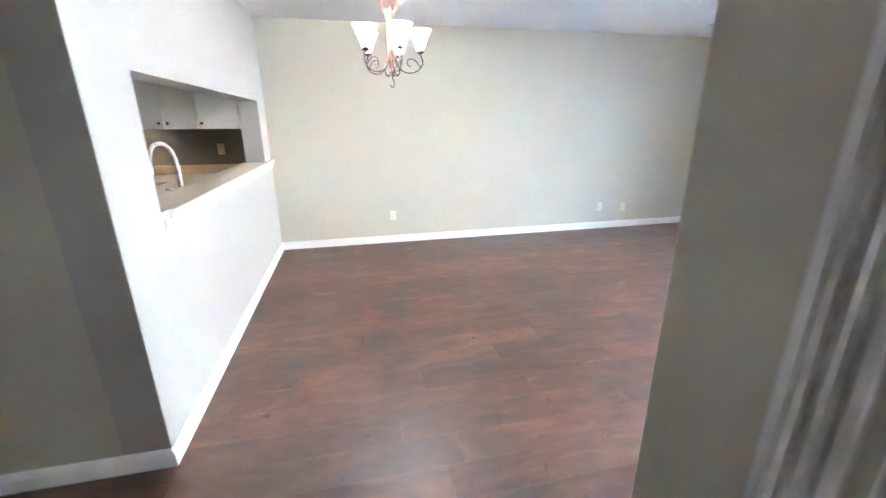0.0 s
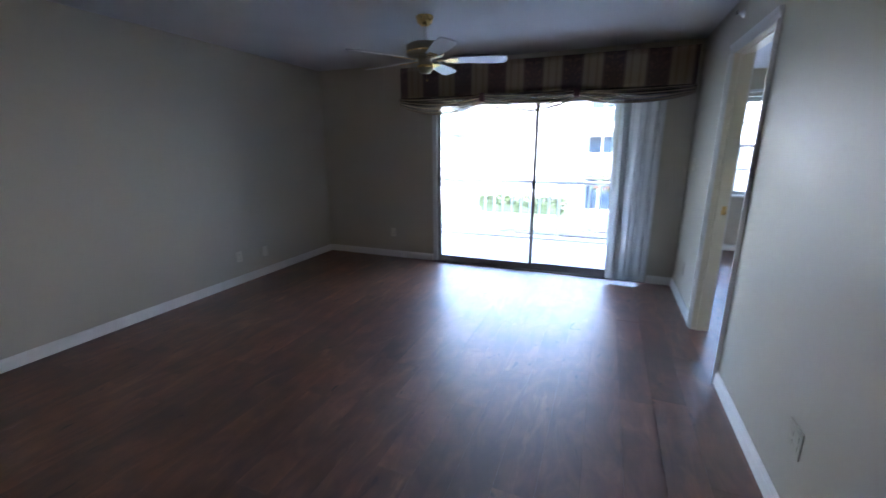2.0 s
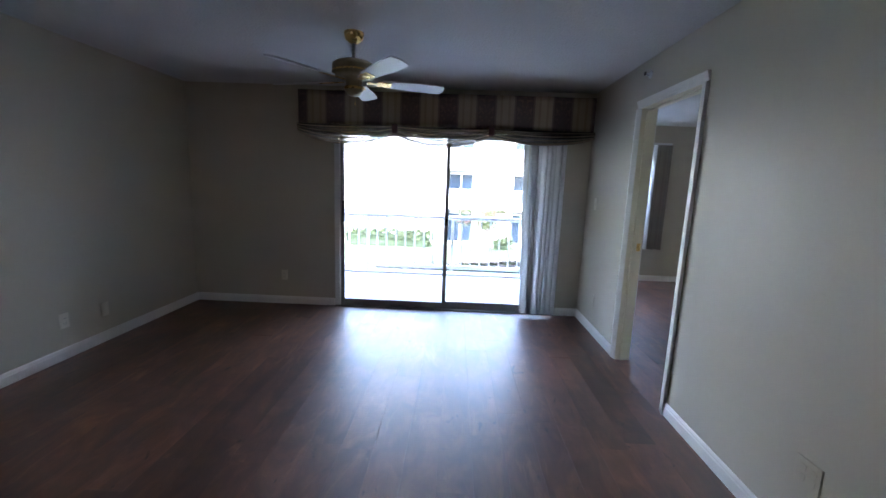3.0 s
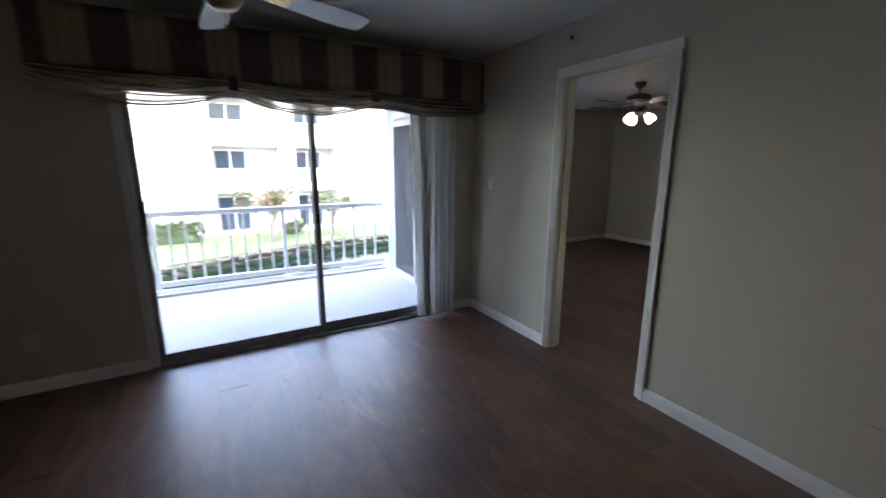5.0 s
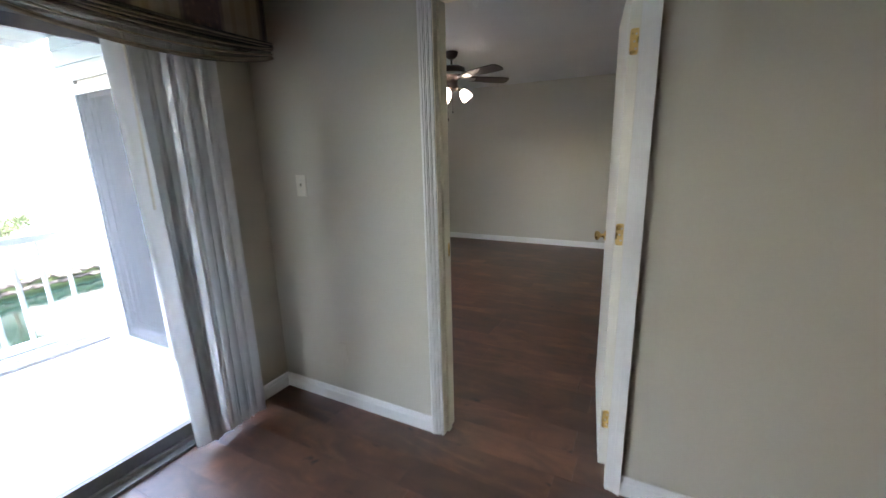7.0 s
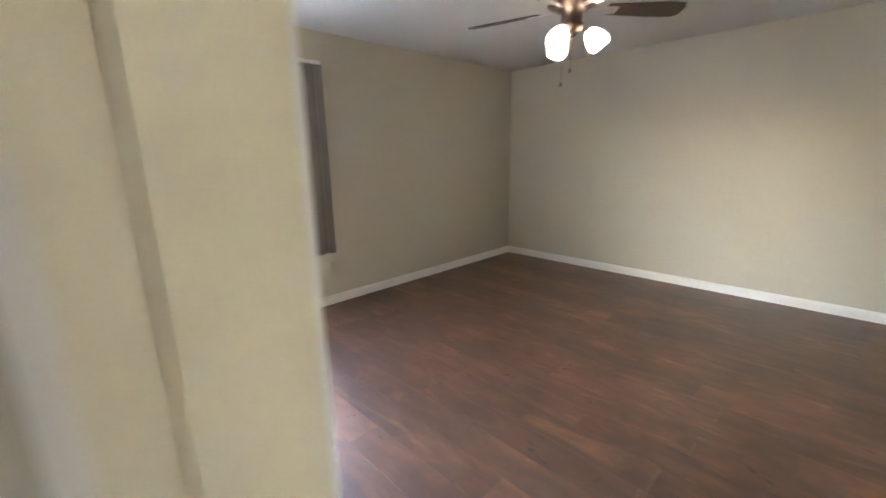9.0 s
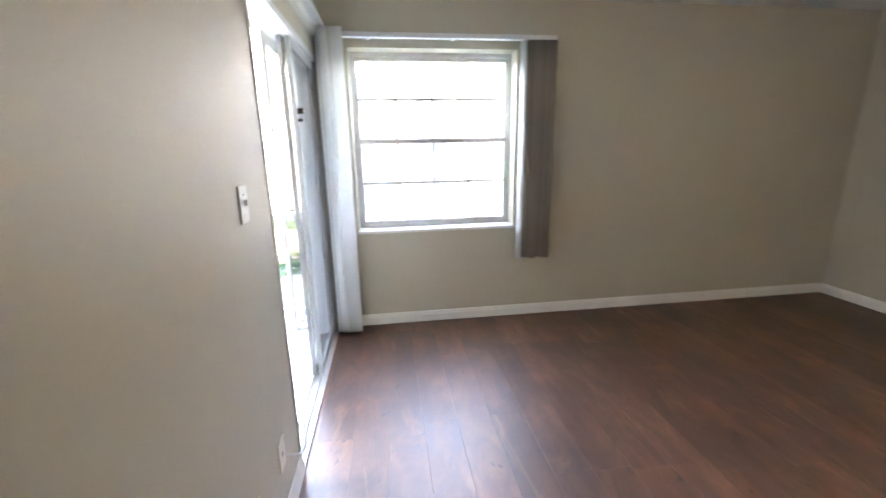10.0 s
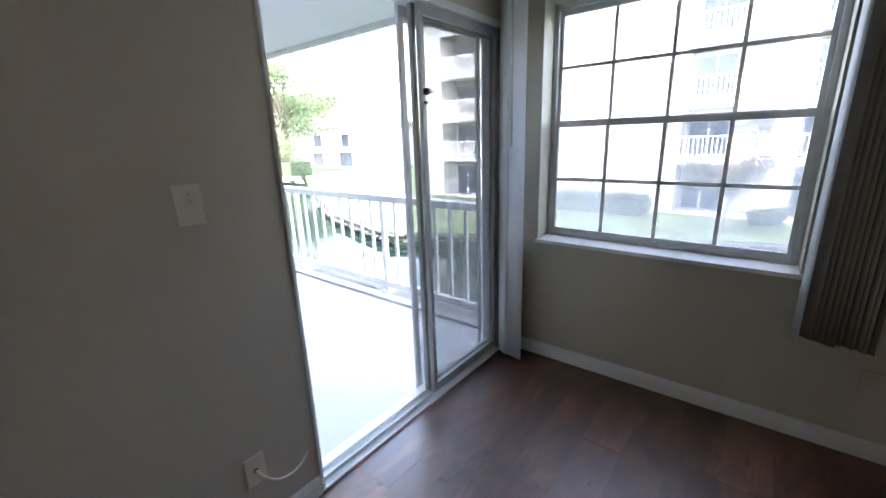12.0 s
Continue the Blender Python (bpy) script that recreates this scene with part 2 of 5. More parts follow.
FLOOR_ROUGH = 0.44
# Same paint as WALL, darkened to offset the strong light on this side.
WALL_DIMMED = mat("dimmed_wall_paint", (0.43, 0.415, 0.37), 0.5, spec=0.4, vary=0.03, scale=1.2, bump=0.05, bump_scale=220, fine=90)
WALL = mat("wall_paint", (0.53, 0.492, 0.395), 0.5, spec=0.42, spread=0.3, vary=0.035, scale=1.2, bump=0.05, bump_scale=220, fine=90)
# White given to unseen walls so they bounce light into the hall.
BOUNCE_WHITE = mat("bounce_white_paint", (0.78, 0.76, 0.70), 0.6, vary=0.03, scale=1.2, bump=0.05, bump_scale=220, fine=90)
CEIL = mat("ceiling_texture", (0.64, 0.635, 0.62), 0.9, vary=0.05, scale=2, bump=0.7, bump_scale=55, fine=120, depth=0.012)
WHITE = mat("white_trim", (0.79, 0.78, 0.745), 0.35, vary=0.04, scale=5, bump=0.03, bump_scale=90)
CREAM = mat("cream_door_paint", (0.78, 0.72, 0.56), 0.35, vary=0.05, scale=4, bump=0.04, bump_scale=70)
LEAF_PAINT = mat("pale_cream_door_paint", (0.78, 0.745, 0.65), 0.35, vary=0.05, scale=4, bump=0.04, bump_scale=70)
PLASTIC = mat("ivory_plastic", (0.71, 0.67, 0.56), 0.35, vary=0.03)
SLOT = mat("dark_slot", (0.03, 0.028, 0.025), 0.6)
BRASS = mat("brass", (0.72, 0.50, 0.20), 0.28, 1.0, vary=0.12, scale=30)
COPPER = mat("copper_bronze", (0.36, 0.17, 0.12), 0.35, 0.8, vary=0.2, scale=25)
BRONZE = mat("dark_bronze", (0.07, 0.05, 0.045), 0.4, 0.7, vary=0.2, scale=30)
STEEL = mat("brushed_steel", (0.60, 0.60, 0.60), 0.3, 1.0, vary=0.08, scale=40)
ALU = mat("mill_aluminium", (0.36, 0.37, 0.37), 0.45, 0.15, vary=0.12, scale=12)
# Lightened to hold the bloom of the bright window in its colour.
ALU_SASH = mat("pale_aluminium", (0.60, 0.61, 0.61), 0.45, 0.1, vary=0.1, scale=12)
ALU_DARK = mat("dark_aluminium", (0.30, 0.295, 0.29), 0.5, 0.2, vary=0.18, scale=9)
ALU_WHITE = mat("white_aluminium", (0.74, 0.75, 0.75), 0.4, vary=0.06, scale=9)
GLASS = see_through("tinted_glass", (0.90, 0.90, 0.89), 0.03)
# Pale haze over the view, put into the glass as a scattering film.
HAZY = see_through("hazy_glass", (0.88, 0.89, 0.89), 0.03, veil=0.07)
MESH_W = see_through("window_mesh", (1, 1, 1), 0.0, 0.4, (0.22, 0.225, 0.235), veil=0.06)
SCREEN = see_through("insect_screen", (1, 1, 1), 0.0, 0.42, (0.17, 0.175, 0.185))
# Random tint per vane draws the bright and dark stripes of shading.
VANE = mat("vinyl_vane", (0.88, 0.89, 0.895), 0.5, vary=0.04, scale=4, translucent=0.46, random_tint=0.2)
PLEAT = mat("shaded_pleat_cloth", (0.38, 0.31, 0.235), 0.85, vary=0.15, scale=14, translucent=0.45, bump=0.2, bump_scale=160)
SHEER = mat("sheer_swag", (0.42, 0.35, 0.26), 0.8, vary=0.12, scale=14, translucent=0.45, sheer=0.56, bump=0.2, bump_scale=160)
STRIPE = valance_material()
TIE = mat("plum_cloth", (0.07, 0.03, 0.035), 0.85, vary=0.2, scale=30)
FANWHITE = mat("white_enamel", (0.80, 0.80, 0.79), 0.3, vary=0.03)
FANGOLD = mat("antique_gold", (0.38, 0.31, 0.20), 0.35, 0.6, vary=0.15, scale=25)
BLADE = mat("dark_walnut_blade", (0.028, 0.018, 0.013), 0.5, vary=0.25, scale=4, stretch=(1, 6, 1))
LIT = mat("lit_frosted_glass", (0.9, 0.88, 0.84), 0.4, emit=0.1, emit_colour=(1.0, 0.965, 0.94))
LIT_BED = mat("lit_opal_glass", (0.9, 0.88, 0.84), 0.4, emit=0.19, emit_colour=(1.0, 0.92, 0.80))
COUNTER = mat("cream_laminate", (0.70, 0.62, 0.48), 0.3, vary=0.06, scale=60, fine=200)
EDGE = mat("pale_edge_band", (0.58, 0.56, 0.52), 0.4, vary=0.03)
CABINET = mat("white_cabinet", (0.60, 0.56, 0.49), 0.4, vary=0.03)
SPLASH = mat("grey_backsplash", (0.15, 0.15, 0.148), 0.5, vary=0.12, scale=9)
BLACK = mat("black_enamel", (0.015, 0.015, 0.016), 0.25)
CONCRETE = mat("painted_concrete", (0.56, 0.56, 0.545), 0.75, vary=0.09, scale=2.0, bump=0.1, bump_scale=60)
SIDING = mat("pale_blue_siding", (0.47, 0.54, 0.56), 0.6, vary=0.05, scale=3)
STUCCO = mat("white_stucco", (0.52, 0.52, 0.51), 0.85, vary=0.05, scale=0.6, bump=0.15, bump_scale=20)
FARGLASS = mat("dark_window_glass", (0.04, 0.062, 0.09), 0.12, spec=0.22, vary=0.3, scale=0.8)
FARPALE = mat("pale_window_glass", (0.26, 0.30, 0.33), 0.1, vary=0.2, scale=0.8)
GRASS = mat("lawn", (0.042, 0.072, 0.026), 0.9, vary=0.35, scale=0.5, fine=9, bump=0.6, bump_scale=25)
STONE = mat("seawall_stone", (0.03, 0.028, 0.026), 0.9, vary=0.35, scale=2.5, bump=0.6, bump_scale=9, random_tint=0.45)
WATER = mat("canal_water", (0.004, 0.011, 0.009), 0.08, spec=0.16, vary=0.2, scale=0.3, bump=0.12, bump_scale=2.2)
LEAF = mat("leaves", (0.07, 0.10, 0.048), 0.6, vary=0.5, scale=1.6, translucent=0.3)
LEAF_Y = mat("hedge_leaves", (0.05, 0.075, 0.026), 0.6, vary=0.5, scale=2.5, translucent=0.3)
LEAF_PALE = mat("pale_airy_leaves", (0.15, 0.20, 0.10), 0.6, vary=0.4, scale=0.7, translucent=0.4)
FLOWER = mat("coral_flowers", (0.20, 0.06, 0.055), 0.6, vary=0.3, scale=6, translucent=0.3)
BARK = mat("grey_bark", (0.16, 0.12, 0.09), 0.9, vary=0.3, scale=6, bump=0.5, bump_scale=20)
ROOF = mat("grey_roof", (0.22, 0.21, 0.20), 0.9, vary=0.15, scale=1.5)
PLANK = plank_material()
SUB = mat("dark_underlay", (0.03, 0.02, 0.015), 0.9)

# ---------------------------------------------------------------- building helpers
ORIGIN = {}


class Shape:
    """Collects the solid pieces of one part, in world metres."""

    def __init__(self):
        self.bm = bmesh.new()

    def box(self, x0, x1, y0, y1, z0, z1, bevel=0.0):
        made = bmesh.ops.create_cube(self.bm, size=1.0, matrix=Matrix.Translation(((x0 + x1) / 2, (y0 + y1) / 2, (z0 + z1) / 2))
                                     @ Matrix.Diagonal((abs(x1 - x0), abs(y1 - y0), abs(z1 - z0), 1)))
        if bevel:
            edges = list({e for v in made["verts"] for e in v.link_edges})
            bmesh.ops.bevel(self.bm, geom=edges, offset=bevel, segments=2, profile=0.7, affect="EDGES")
        return self

    def lathe(self, profile, centre=(0, 0, 0), turn=None, seg=24, caps=True):
        """profile: (radius, height) pairs, turned about the z axis."""
        m = Matrix.Translation(centre) @ (turn or Matrix())
        rings = []
        for r, h in profile:
            rings.append([self.bm.verts.new(m @ Vector((max(r, 1e-4) * math.cos(a), max(r, 1e-4) * math.sin(a), h)))
                          for a in (2 * math.pi * i / seg for i in range(seg))])
        for a, b in zip(rings, rings[1:]):
            for i in range(seg):
                self.bm.faces.new((a[i], a[(i + 1) % seg], b[(i + 1) % seg], b[i]))
        if caps:
            self.bm.faces.new(rings[0][::-1])
            self.bm.faces.new(rings[-1])
        return self

    def tube(self, points, radius, seg=8, taper=None):
        pts = [Vector(p) for p in points]
        rings = []
        for i, p in enumerate(pts):
            d = (pts[min(i + 1, len(pts) - 1)] - pts[max(i - 1, 0)]).normalized()
            side = d.cross(Vector((0.31, 0.17, 0.93)))
            side = side.normalized() if side.length > 1e-3 else Vector((1, 0, 0))
            up = d.cross(side).normalized()
            r = radius if taper is None else radius + (taper - radius) * i / (len(pts) - 1)
            rings.append([self.bm.verts.new(p + r * (math.cos(a) * side + math.sin(a) * up))
                          for a in (2 * math.pi * k / seg for k in range(seg))])
        for a, b in zip(rings, rings[1:]):
            for i in range(seg):
                self.bm.faces.new((a[i], a[(i + 1) % seg], b[(i + 1) % seg], b[i]))
        self.bm.faces.new(rings[0][::-1])
        self.bm.faces.new(rings[-1])
        return self

    def sheet(self, fn, nu, nv, thick=0.0):
        """A curved sheet fn(u, v); with thick, closed to that depth along its normal."""
        grid = [[self.bm.verts.new(fn(i / nu, j / nv)) for j in range(nv + 1)] for i in range(nu + 1)]
        faces = [self.bm.faces.new((grid[i][j], grid[i + 1][j], grid[i + 1][j + 1], grid[i][j + 1]))
                 for i in range(nu) for j in range(nv)]
        if thick:
            bmesh.ops.recalc_face_normals(self.bm, faces=faces)
            bmesh.ops.solidify(self.bm, geom=faces, thickness=thick)
        return self

    def prism(self, outline, z0, z1, bevel=0.0):
        """A flat outline of (x, y) raised from z0 to z1."""
        low = [self.bm.verts.new((x, y, z0)) for x, y in outline]
        high = [self.bm.verts.new((x, y, z1)) for x, y in outline]
        k = len(outline)
        self.bm.faces.new(low[::-1])
        self.bm.faces.new(high)
        for i in range(k):
            self.bm.faces.new((low[i], low[(i + 1) % k], high[(i + 1) % k], high[i]))
        return self


def part(name, shape, material, parent=None, label="", smooth=False, at=None):
    """Links a shape as ONE mesh object, under a thing or a part."""
    bm = shape.bm
    bmesh.ops.recalc_face_normals(bm, faces=bm.faces)
    origin = ORIGIN[parent] if parent else Vector(at or (0, 0, 0))
    bmesh.ops.translate(bm, verts=bm.verts, vec=-origin)
    me = bpy.data.meshes.new(name)
    bm.to_mesh(me)
    bm.free()
    me.materials.append(material)
    if smooth:
        me.shade_smooth()
    ob = new(name, me)
    if parent:
        ob.parent = parent
    else:
        ob.location = origin
    ORIGIN[ob] = origin.copy()
    if label:
        tagged(ob, label)
    return ob


def thing(name, at, label, category, group="", kind=""):
    ob = new(name)
    ob.location = at
    ob.empty_display_size = 0.1
    ORIGIN[ob] = Vector(at)
    return tagged(ob, label, category, group, kind)


def structure(name, shape, material, label, category):
    bmesh.ops.remove_doubles(shape.bm, verts=shape.bm.verts, dist=1e-5)
    return tagged(part(name, shape, material), label, category, kind="structure")


def pierced(s, axis, a0, a1, b0, b1, z0, z1, holes):
    """Adds to s a wall along axis ('x' or 'y') from a0 to a1, b0 to b1 thick, with holes (a0, a1, z0, z1)."""
    cuts = sorted({a0, a1, *[h[0] for h in holes], *[h[1] for h in holes]})
    for p, q in zip(cuts, cuts[1:]):
        spans = sorted((h[2], h[3]) for h in holes if h[0] <= p and h[1] >= q)
        z = z0
        for lo, hi in spans + [(z1, z1)]:
            if lo > z:
                s.box(*((p, q, b0, b1) if axis == "x" else (b0, b1, p, q)), z, lo)
            z = max(z, hi)
    return s

# ---------------------------------------------------------------- the setting
XE, YN, YS, YB, H = 5.445, 5.45, 1.03, 0.915, 2.44      # living room: east, north and south faces; bedroom's north face
XW, YBS, XBE = -0.32, -3.62, 7.47                        # pass-through wall; bedroom's south and east faces
ZB = -0.12                                               # balcony floor

structure("wall_north", Shape().box(-3.1, XE + 0.2, YN, YN + 0.12, 0, H), WALL, "greige painted living room wall", "wall")
structure("wall_east", pierced(Shape(), "y", YS, YN, XE, XE + 0.2, 0, H, [(1.29, 3.82, 0, 2.04)]), WALL,
          "greige wall around the sliding glass door", "wall")
structure("wall_south", pierced(Shape(), "x", 0.925, XE, YB, YS, 0, H, [(3.485, 4.309, 0, 2.103)]), WALL,
          "greige partition wall with a doorway to the bedroom", "wall")
structure("wall_balcony", pierced(Shape(), "x", XE, XBE + 0.2, YB, YS, 0, H, [(5.93, 7.385, 0, 2.02)]), WALL,
          "bedroom wall around the balcony door", "wall")
structure("wall_pass_through", pierced(Shape(), "y", 2.24, YN, XW - 0.18, XW, 0, H, [(2.62, 5.11, 1.0, 1.635)]), WALL_DIMMED,
          "greige wall with a pass-through to the kitchen, darkened where strongly lit", "wall")
structure("wall_kitchen", Shape().box(-3.1, XW - 0.18, 2.24, 2.36, 0, H), WALL, "greige wall beside the kitchen", "wall")
structure("wall_kitchen_west", Shape().box(-3.22, -3.1, -1.7, YN + 0.12, 0, H), BOUNCE_WHITE, "unseen wall painted white to bounce light", "wall")
structure("wall_hall", pierced(Shape(), "y", -1.7, YB, 0.925, 1.05, 0, H, [(-0.04, 0.80, 0, 2.08)]), WALL,
          "greige hall wall beside a closet door", "wall")
structure("wall_hall_end", Shape().box(-3.1, 1.07, -1.82, -1.7, 0, H), BOUNCE_WHITE, "unseen hall end wall painted white to bounce light", "wall")
# Unseen; set close behind the open door to keep the hinge gap dark.
structure("wall_bedroom_west", Shape().box(3.315, 3.483, YBS, YB, 0, H), WALL, "greige bedroom wall", "wall")
structure("wall_bedroom_south", Shape().box(3.315, XBE + 0.2, YBS - 0.12, YBS, 0, H), WALL, "greige bedroom wall", "wall")
structure("wall_bedroom_east", pierced(Shape(), "y", YBS, YB, XBE, XBE + 0.2, 0, H, [(-0.535, 0.70, 0.785, 2.10)]), WALL,
          "tan painted bedroom wall around the window", "wall")
structure("ceiling", Shape().box(-3.22, XE + 0.2, YB, YN + 0.12, H, H + 0.1).box(-3.22, 1.07, -1.82, YB, H, H + 0.1), CEIL,
          "white textured living room ceiling", "ceiling")
structure("ceiling_bedroom", Shape().box(1.07, XE + 0.2, YBS - 0.12, YB, H, H + 0.1).box(XE + 0.2, XBE + 0.2, YBS - 0.12, YS, H, H + 0.1), CEIL,
          "white textured bedroom ceiling", "ceiling")
FLOOR = structure("floor", Shape().box(-3.22, XE + 0.2, YB, YN + 0.12, -0.2, -0.006).box(-3.22, XE + 0.2, YBS - 0.12, YB, -0.2, -0.006)
                  .box(XE + 0.2, XBE + 0.2, YBS - 0.12, YB + 0.02, -0.2, -0.006), SUB, "dark reddish-brown wood-look plank floor", "floor")


def baseboard(name, axis, a0, a1, face, out):
    """Baseboard on a wall face; out is +1 or -1, the side that it stands out to."""
    s = Shape()
    prof = [(0, 0), (0.015, 0), (0.015, 0.06), (0.011, 0.068), (0.011, 0.076), (0.005, 0.088), (0, 0.088)]
    ends = []
    for a in (a0, a1):
        ends.append([s.bm.verts.new((a, face + out * d, z) if axis == "x" else (face + out * d, a, z)) for d, z in prof])
    k = len(prof)
    for i in range(k):
        s.bm.faces.new((ends[0][i], ends[0][(i + 1) % k], ends[1][(i + 1) % k], ends[1][i]))
    s.bm.faces.new(ends[0])
    s.bm.faces.new(ends[1][::-1])
    structure(name, s, WHITE, "white painted wooden baseboard", "baseboard")


for i, (axis, a0, a1, face, out) in enumerate((
        ("x", XW, XE, YN, -1), ("y", 3.824, YN - 0.016, XE, -1), ("y", YS, 1.285, XE, -1), ("x", 0.925, 3.438, YS, 1), ("x", 4.356, XE - 0.016, YS, 1),
        ("y", 2.225, YN - 0.016, XW, 1), ("x", -3.1, XW, 2.24, -1), ("y", 0.862, YS, 0.925, -1),
        ("x", 4.364, 5.925, YB, -1), ("x", 7.39, XBE, YB, -1), ("y", YBS, YB - 0.016, XBE, -1), ("x", 3.483, 6.381, YBS, 1), ("x", 6.383, XBE - 0.016, YBS, 1), ("y", YBS, YB - 0.002, 3.483, 1))):
    baseboard("baseboard_%d" % (i + 1), axis, a0, a1, face, out)


def casing(axis, a0, a1, top, face, out, parent, names=("casing", "casing", "casing"), width=0.06, material=WHITE, first=True):
    """Fluted casing round a doorway on one wall face."""
    def strip(p0, p1, q0, q1, upright):
        s = Shape()
        for lo, hi, d in ((0, 0.2, 0.009), (0.2, 0.27, 0.005), (0.27, 0.34, 0.011), (0.34, 0.46, 0.0145), (0.46, 0.55, 0.009), (0.55, 0.62, 0.014), (0.62, 0.8, 0.0185), (0.8, 1.0, 0.022)):
            f0, f1 = face + out * 0.0005, face + out * d
            if upright:
                u0, u1 = p0 + (p1 - p0) * lo, p0 + (p1 - p0) * hi
                s.box(*((u0, u1, f0, f1) if axis == "x" else (f0, f1, u0, u1)), q0, q1)
            else:
                z0, z1 = q0 + (q1 - q0) * lo, q0 + (q1 - q0) * hi
                s.box(*((p0, p1, f0, f1) if axis == "x" else (f0, f1, p0, p1)), z0, z1)
        return s
    if first:
        part(names[0], strip(a0, a0 - width, 0, top, True), material, parent)
    part(names[1], strip(a1, a1 + width, 0, top, True), material, parent)
    part(names[2], strip(a0 - (width if first else 0.012), a1 + width, top, top + width, False), material, parent)


# bedroom doorway with its open door
door = thing("door_1", (3.885, 0.97, 0), "cream wooden door standing open into the bedroom", "door", kind="structure")
casing("x", 3.499, 4.295, 2.089, YS, 1, door)
casing("x", 3.499, 4.295, 2.089, YB, -1, door, first=False)
part("jamb", Shape().box(3.485, 3.503, YB - 0.001, YS + 0.001, 0, 2.103), LEAF_PAINT, door)
part("jamb", Shape().box(4.291, 4.309, YB - 0.001, YS + 0.001, 0, 2.103), CREAM, door)
part("jamb", Shape().box(3.503, 4.291, YB - 0.001, YS + 0.001, 2.085, 2.103), CREAM, door)
part("door_stop", Shape().box(3.503, 3.506, 0.962, 0.995, 0, 2.074), LEAF_PAINT, door)
part("door_stop", Shape().box(4.280, 4.291, 0.962, 0.995, 0, 2.074), CREAM, door)
part("door_stop", Shape().box(3.506, 4.280, 0.962, 0.995, 2.074, 2.085), CREAM, door)
part("strike_plate", Shape().box(4.2885, 4.2912, 0.925, 0.955, 0.955, 1.02).box(4.288, 4.2886, 0.933, 0.948, 0.972, 1.003), BRASS, door, "brass strike plate")
leaf_turn = Matrix.Translation((3.510, 0.904, 0)) @ Matrix.Rotation(radians(-82.0), 4, "Z")


def on_leaf(s):
    bmesh.ops.transform(s.bm, matrix=leaf_turn, verts=s.bm.verts)
    return s


leaf = part("door_leaf", on_leaf(Shape().box(0.006, 0.776, 0.0, 0.035, 0.012, 2.07, 0.002)), LEAF_PAINT, door, "flat pale cream door leaf")


def hinge_leaf(y0, y1, z, x0, x1, r=0.011):
    """A thin plate with rounded corners, flat against the hinge edge of the door."""
    rim = []
    for cy, cz, start in ((y1 - r, z + 0.045 - r, 0), (y0 + r, z + 0.045 - r, 90), (y0 + r, z - 0.045 + r, 180), (y1 - r, z - 0.045 + r, 270)):
        rim += [(cy + r * math.cos(radians(start + 22.5 * i)), cz + r * math.sin(radians(start + 22.5 * i))) for i in range(5)]
    s = Shape()
    fa, fb = [[s.bm.verts.new((x, y, h)) for y, h in rim] for x in (x0, x1)]
    s.bm.faces.new(fa)
    s.bm.faces.new(fb[::-1])
    for i in range(len(rim)):
        s.bm.faces.new((fa[i], fb[i], fb[(i + 1) % len(rim)], fa[(i + 1) % len(rim)]))
    return s


for z in (0.25, 1.11, 1.83):
    hg = part("hinge", on_leaf(hinge_leaf(-0.004, 0.030, z, 0.0035, 0.0058)), BRASS, leaf, "brass hinge with rounded corners")
    part("knuckle", on_leaf(Shape().lathe([(0.0055, -0.046), (0.0055, 0.046)], (-0.001, -0.004, z), seg=10)), BRASS, hg)
    part("screw", on_leaf(Shape().box(0.0028, 0.0034, 0.012, 0.018, z - 0.003, z + 0.003).box(0.0028, 0.0034, 0.006, 0.012, z + 0.022, z + 0.028)
                          .box(0.0028, 0.0034, 0.006, 0.012, z - 0.028, z - 0.022)), STEEL, hg)
for side in (-1, 1):
    turn = Matrix.Rotation(radians(90 if side < 0 else -90), 4, "X")
    s = Shape().lathe([(0.028, 0), (0.028, 0.006), (0.012, 0.01), (0.011, 0.028), (0.024, 0.036), (0.027, 0.048), (0.022, 0.058), (0.002, 0.061)],
                      (0.70, 0.0 if side < 0 else 0.035, 0.965), turn, 18)
    part("door_knob", on_leaf(s), BRASS, leaf, "round brass knob", True)

# closet door in the hall
hall_door = thing("door_2", (1.0, 0.3, 0), "closed white hall closet door with casing", "door", kind="structure")
casing("y", -0.04, 0.80, 2.08, 0.925, -1, hall_door)
part("door_leaf", Shape().box(0.955, 0.99, -0.035, 0.795, 0.01, 2.075, 0.002), WHITE, hall_door)


def panel_door(parent, axis, a0, a1, z0, z1, mid, material, stile=0.04, depth=0.026, name="sliding_panel", bottom=0.05, glass=GLASS):
    """A framed glass panel, in the plane b = mid."""
    def bx(p0, p1, q0, q1):
        s = Shape()
        s.box(*((p0, p1, mid - depth / 2, mid + depth / 2) if axis == "x" else (mid - depth / 2, mid + depth / 2, p0, p1)), q0, q1, 0.003)
        return s
    part(name, bx(a0, a0 + stile, z0, z1), material, parent)
    part("stile", bx(a1 - stile, a1, z0, z1), material, parent)
    part("rail", bx(a0 + stile, a1 - stile, z0, z0 + bottom), material, parent)
    part("rail", bx(a0 + stile, a1 - stile, z1 - 0.05, z1), material, parent)
    s = Shape()
    g0, g1 = a0 + stile, a1 - stile
    s.box(*((g0, g1, mid - 0.003, mid + 0.003) if axis == "x" else (mid - 0.003, mid + 0.003, g0, g1)), z0 + bottom, z1 - 0.05)
    pane = part("pane", s, glass, parent)
    pane.visible_shadow = False


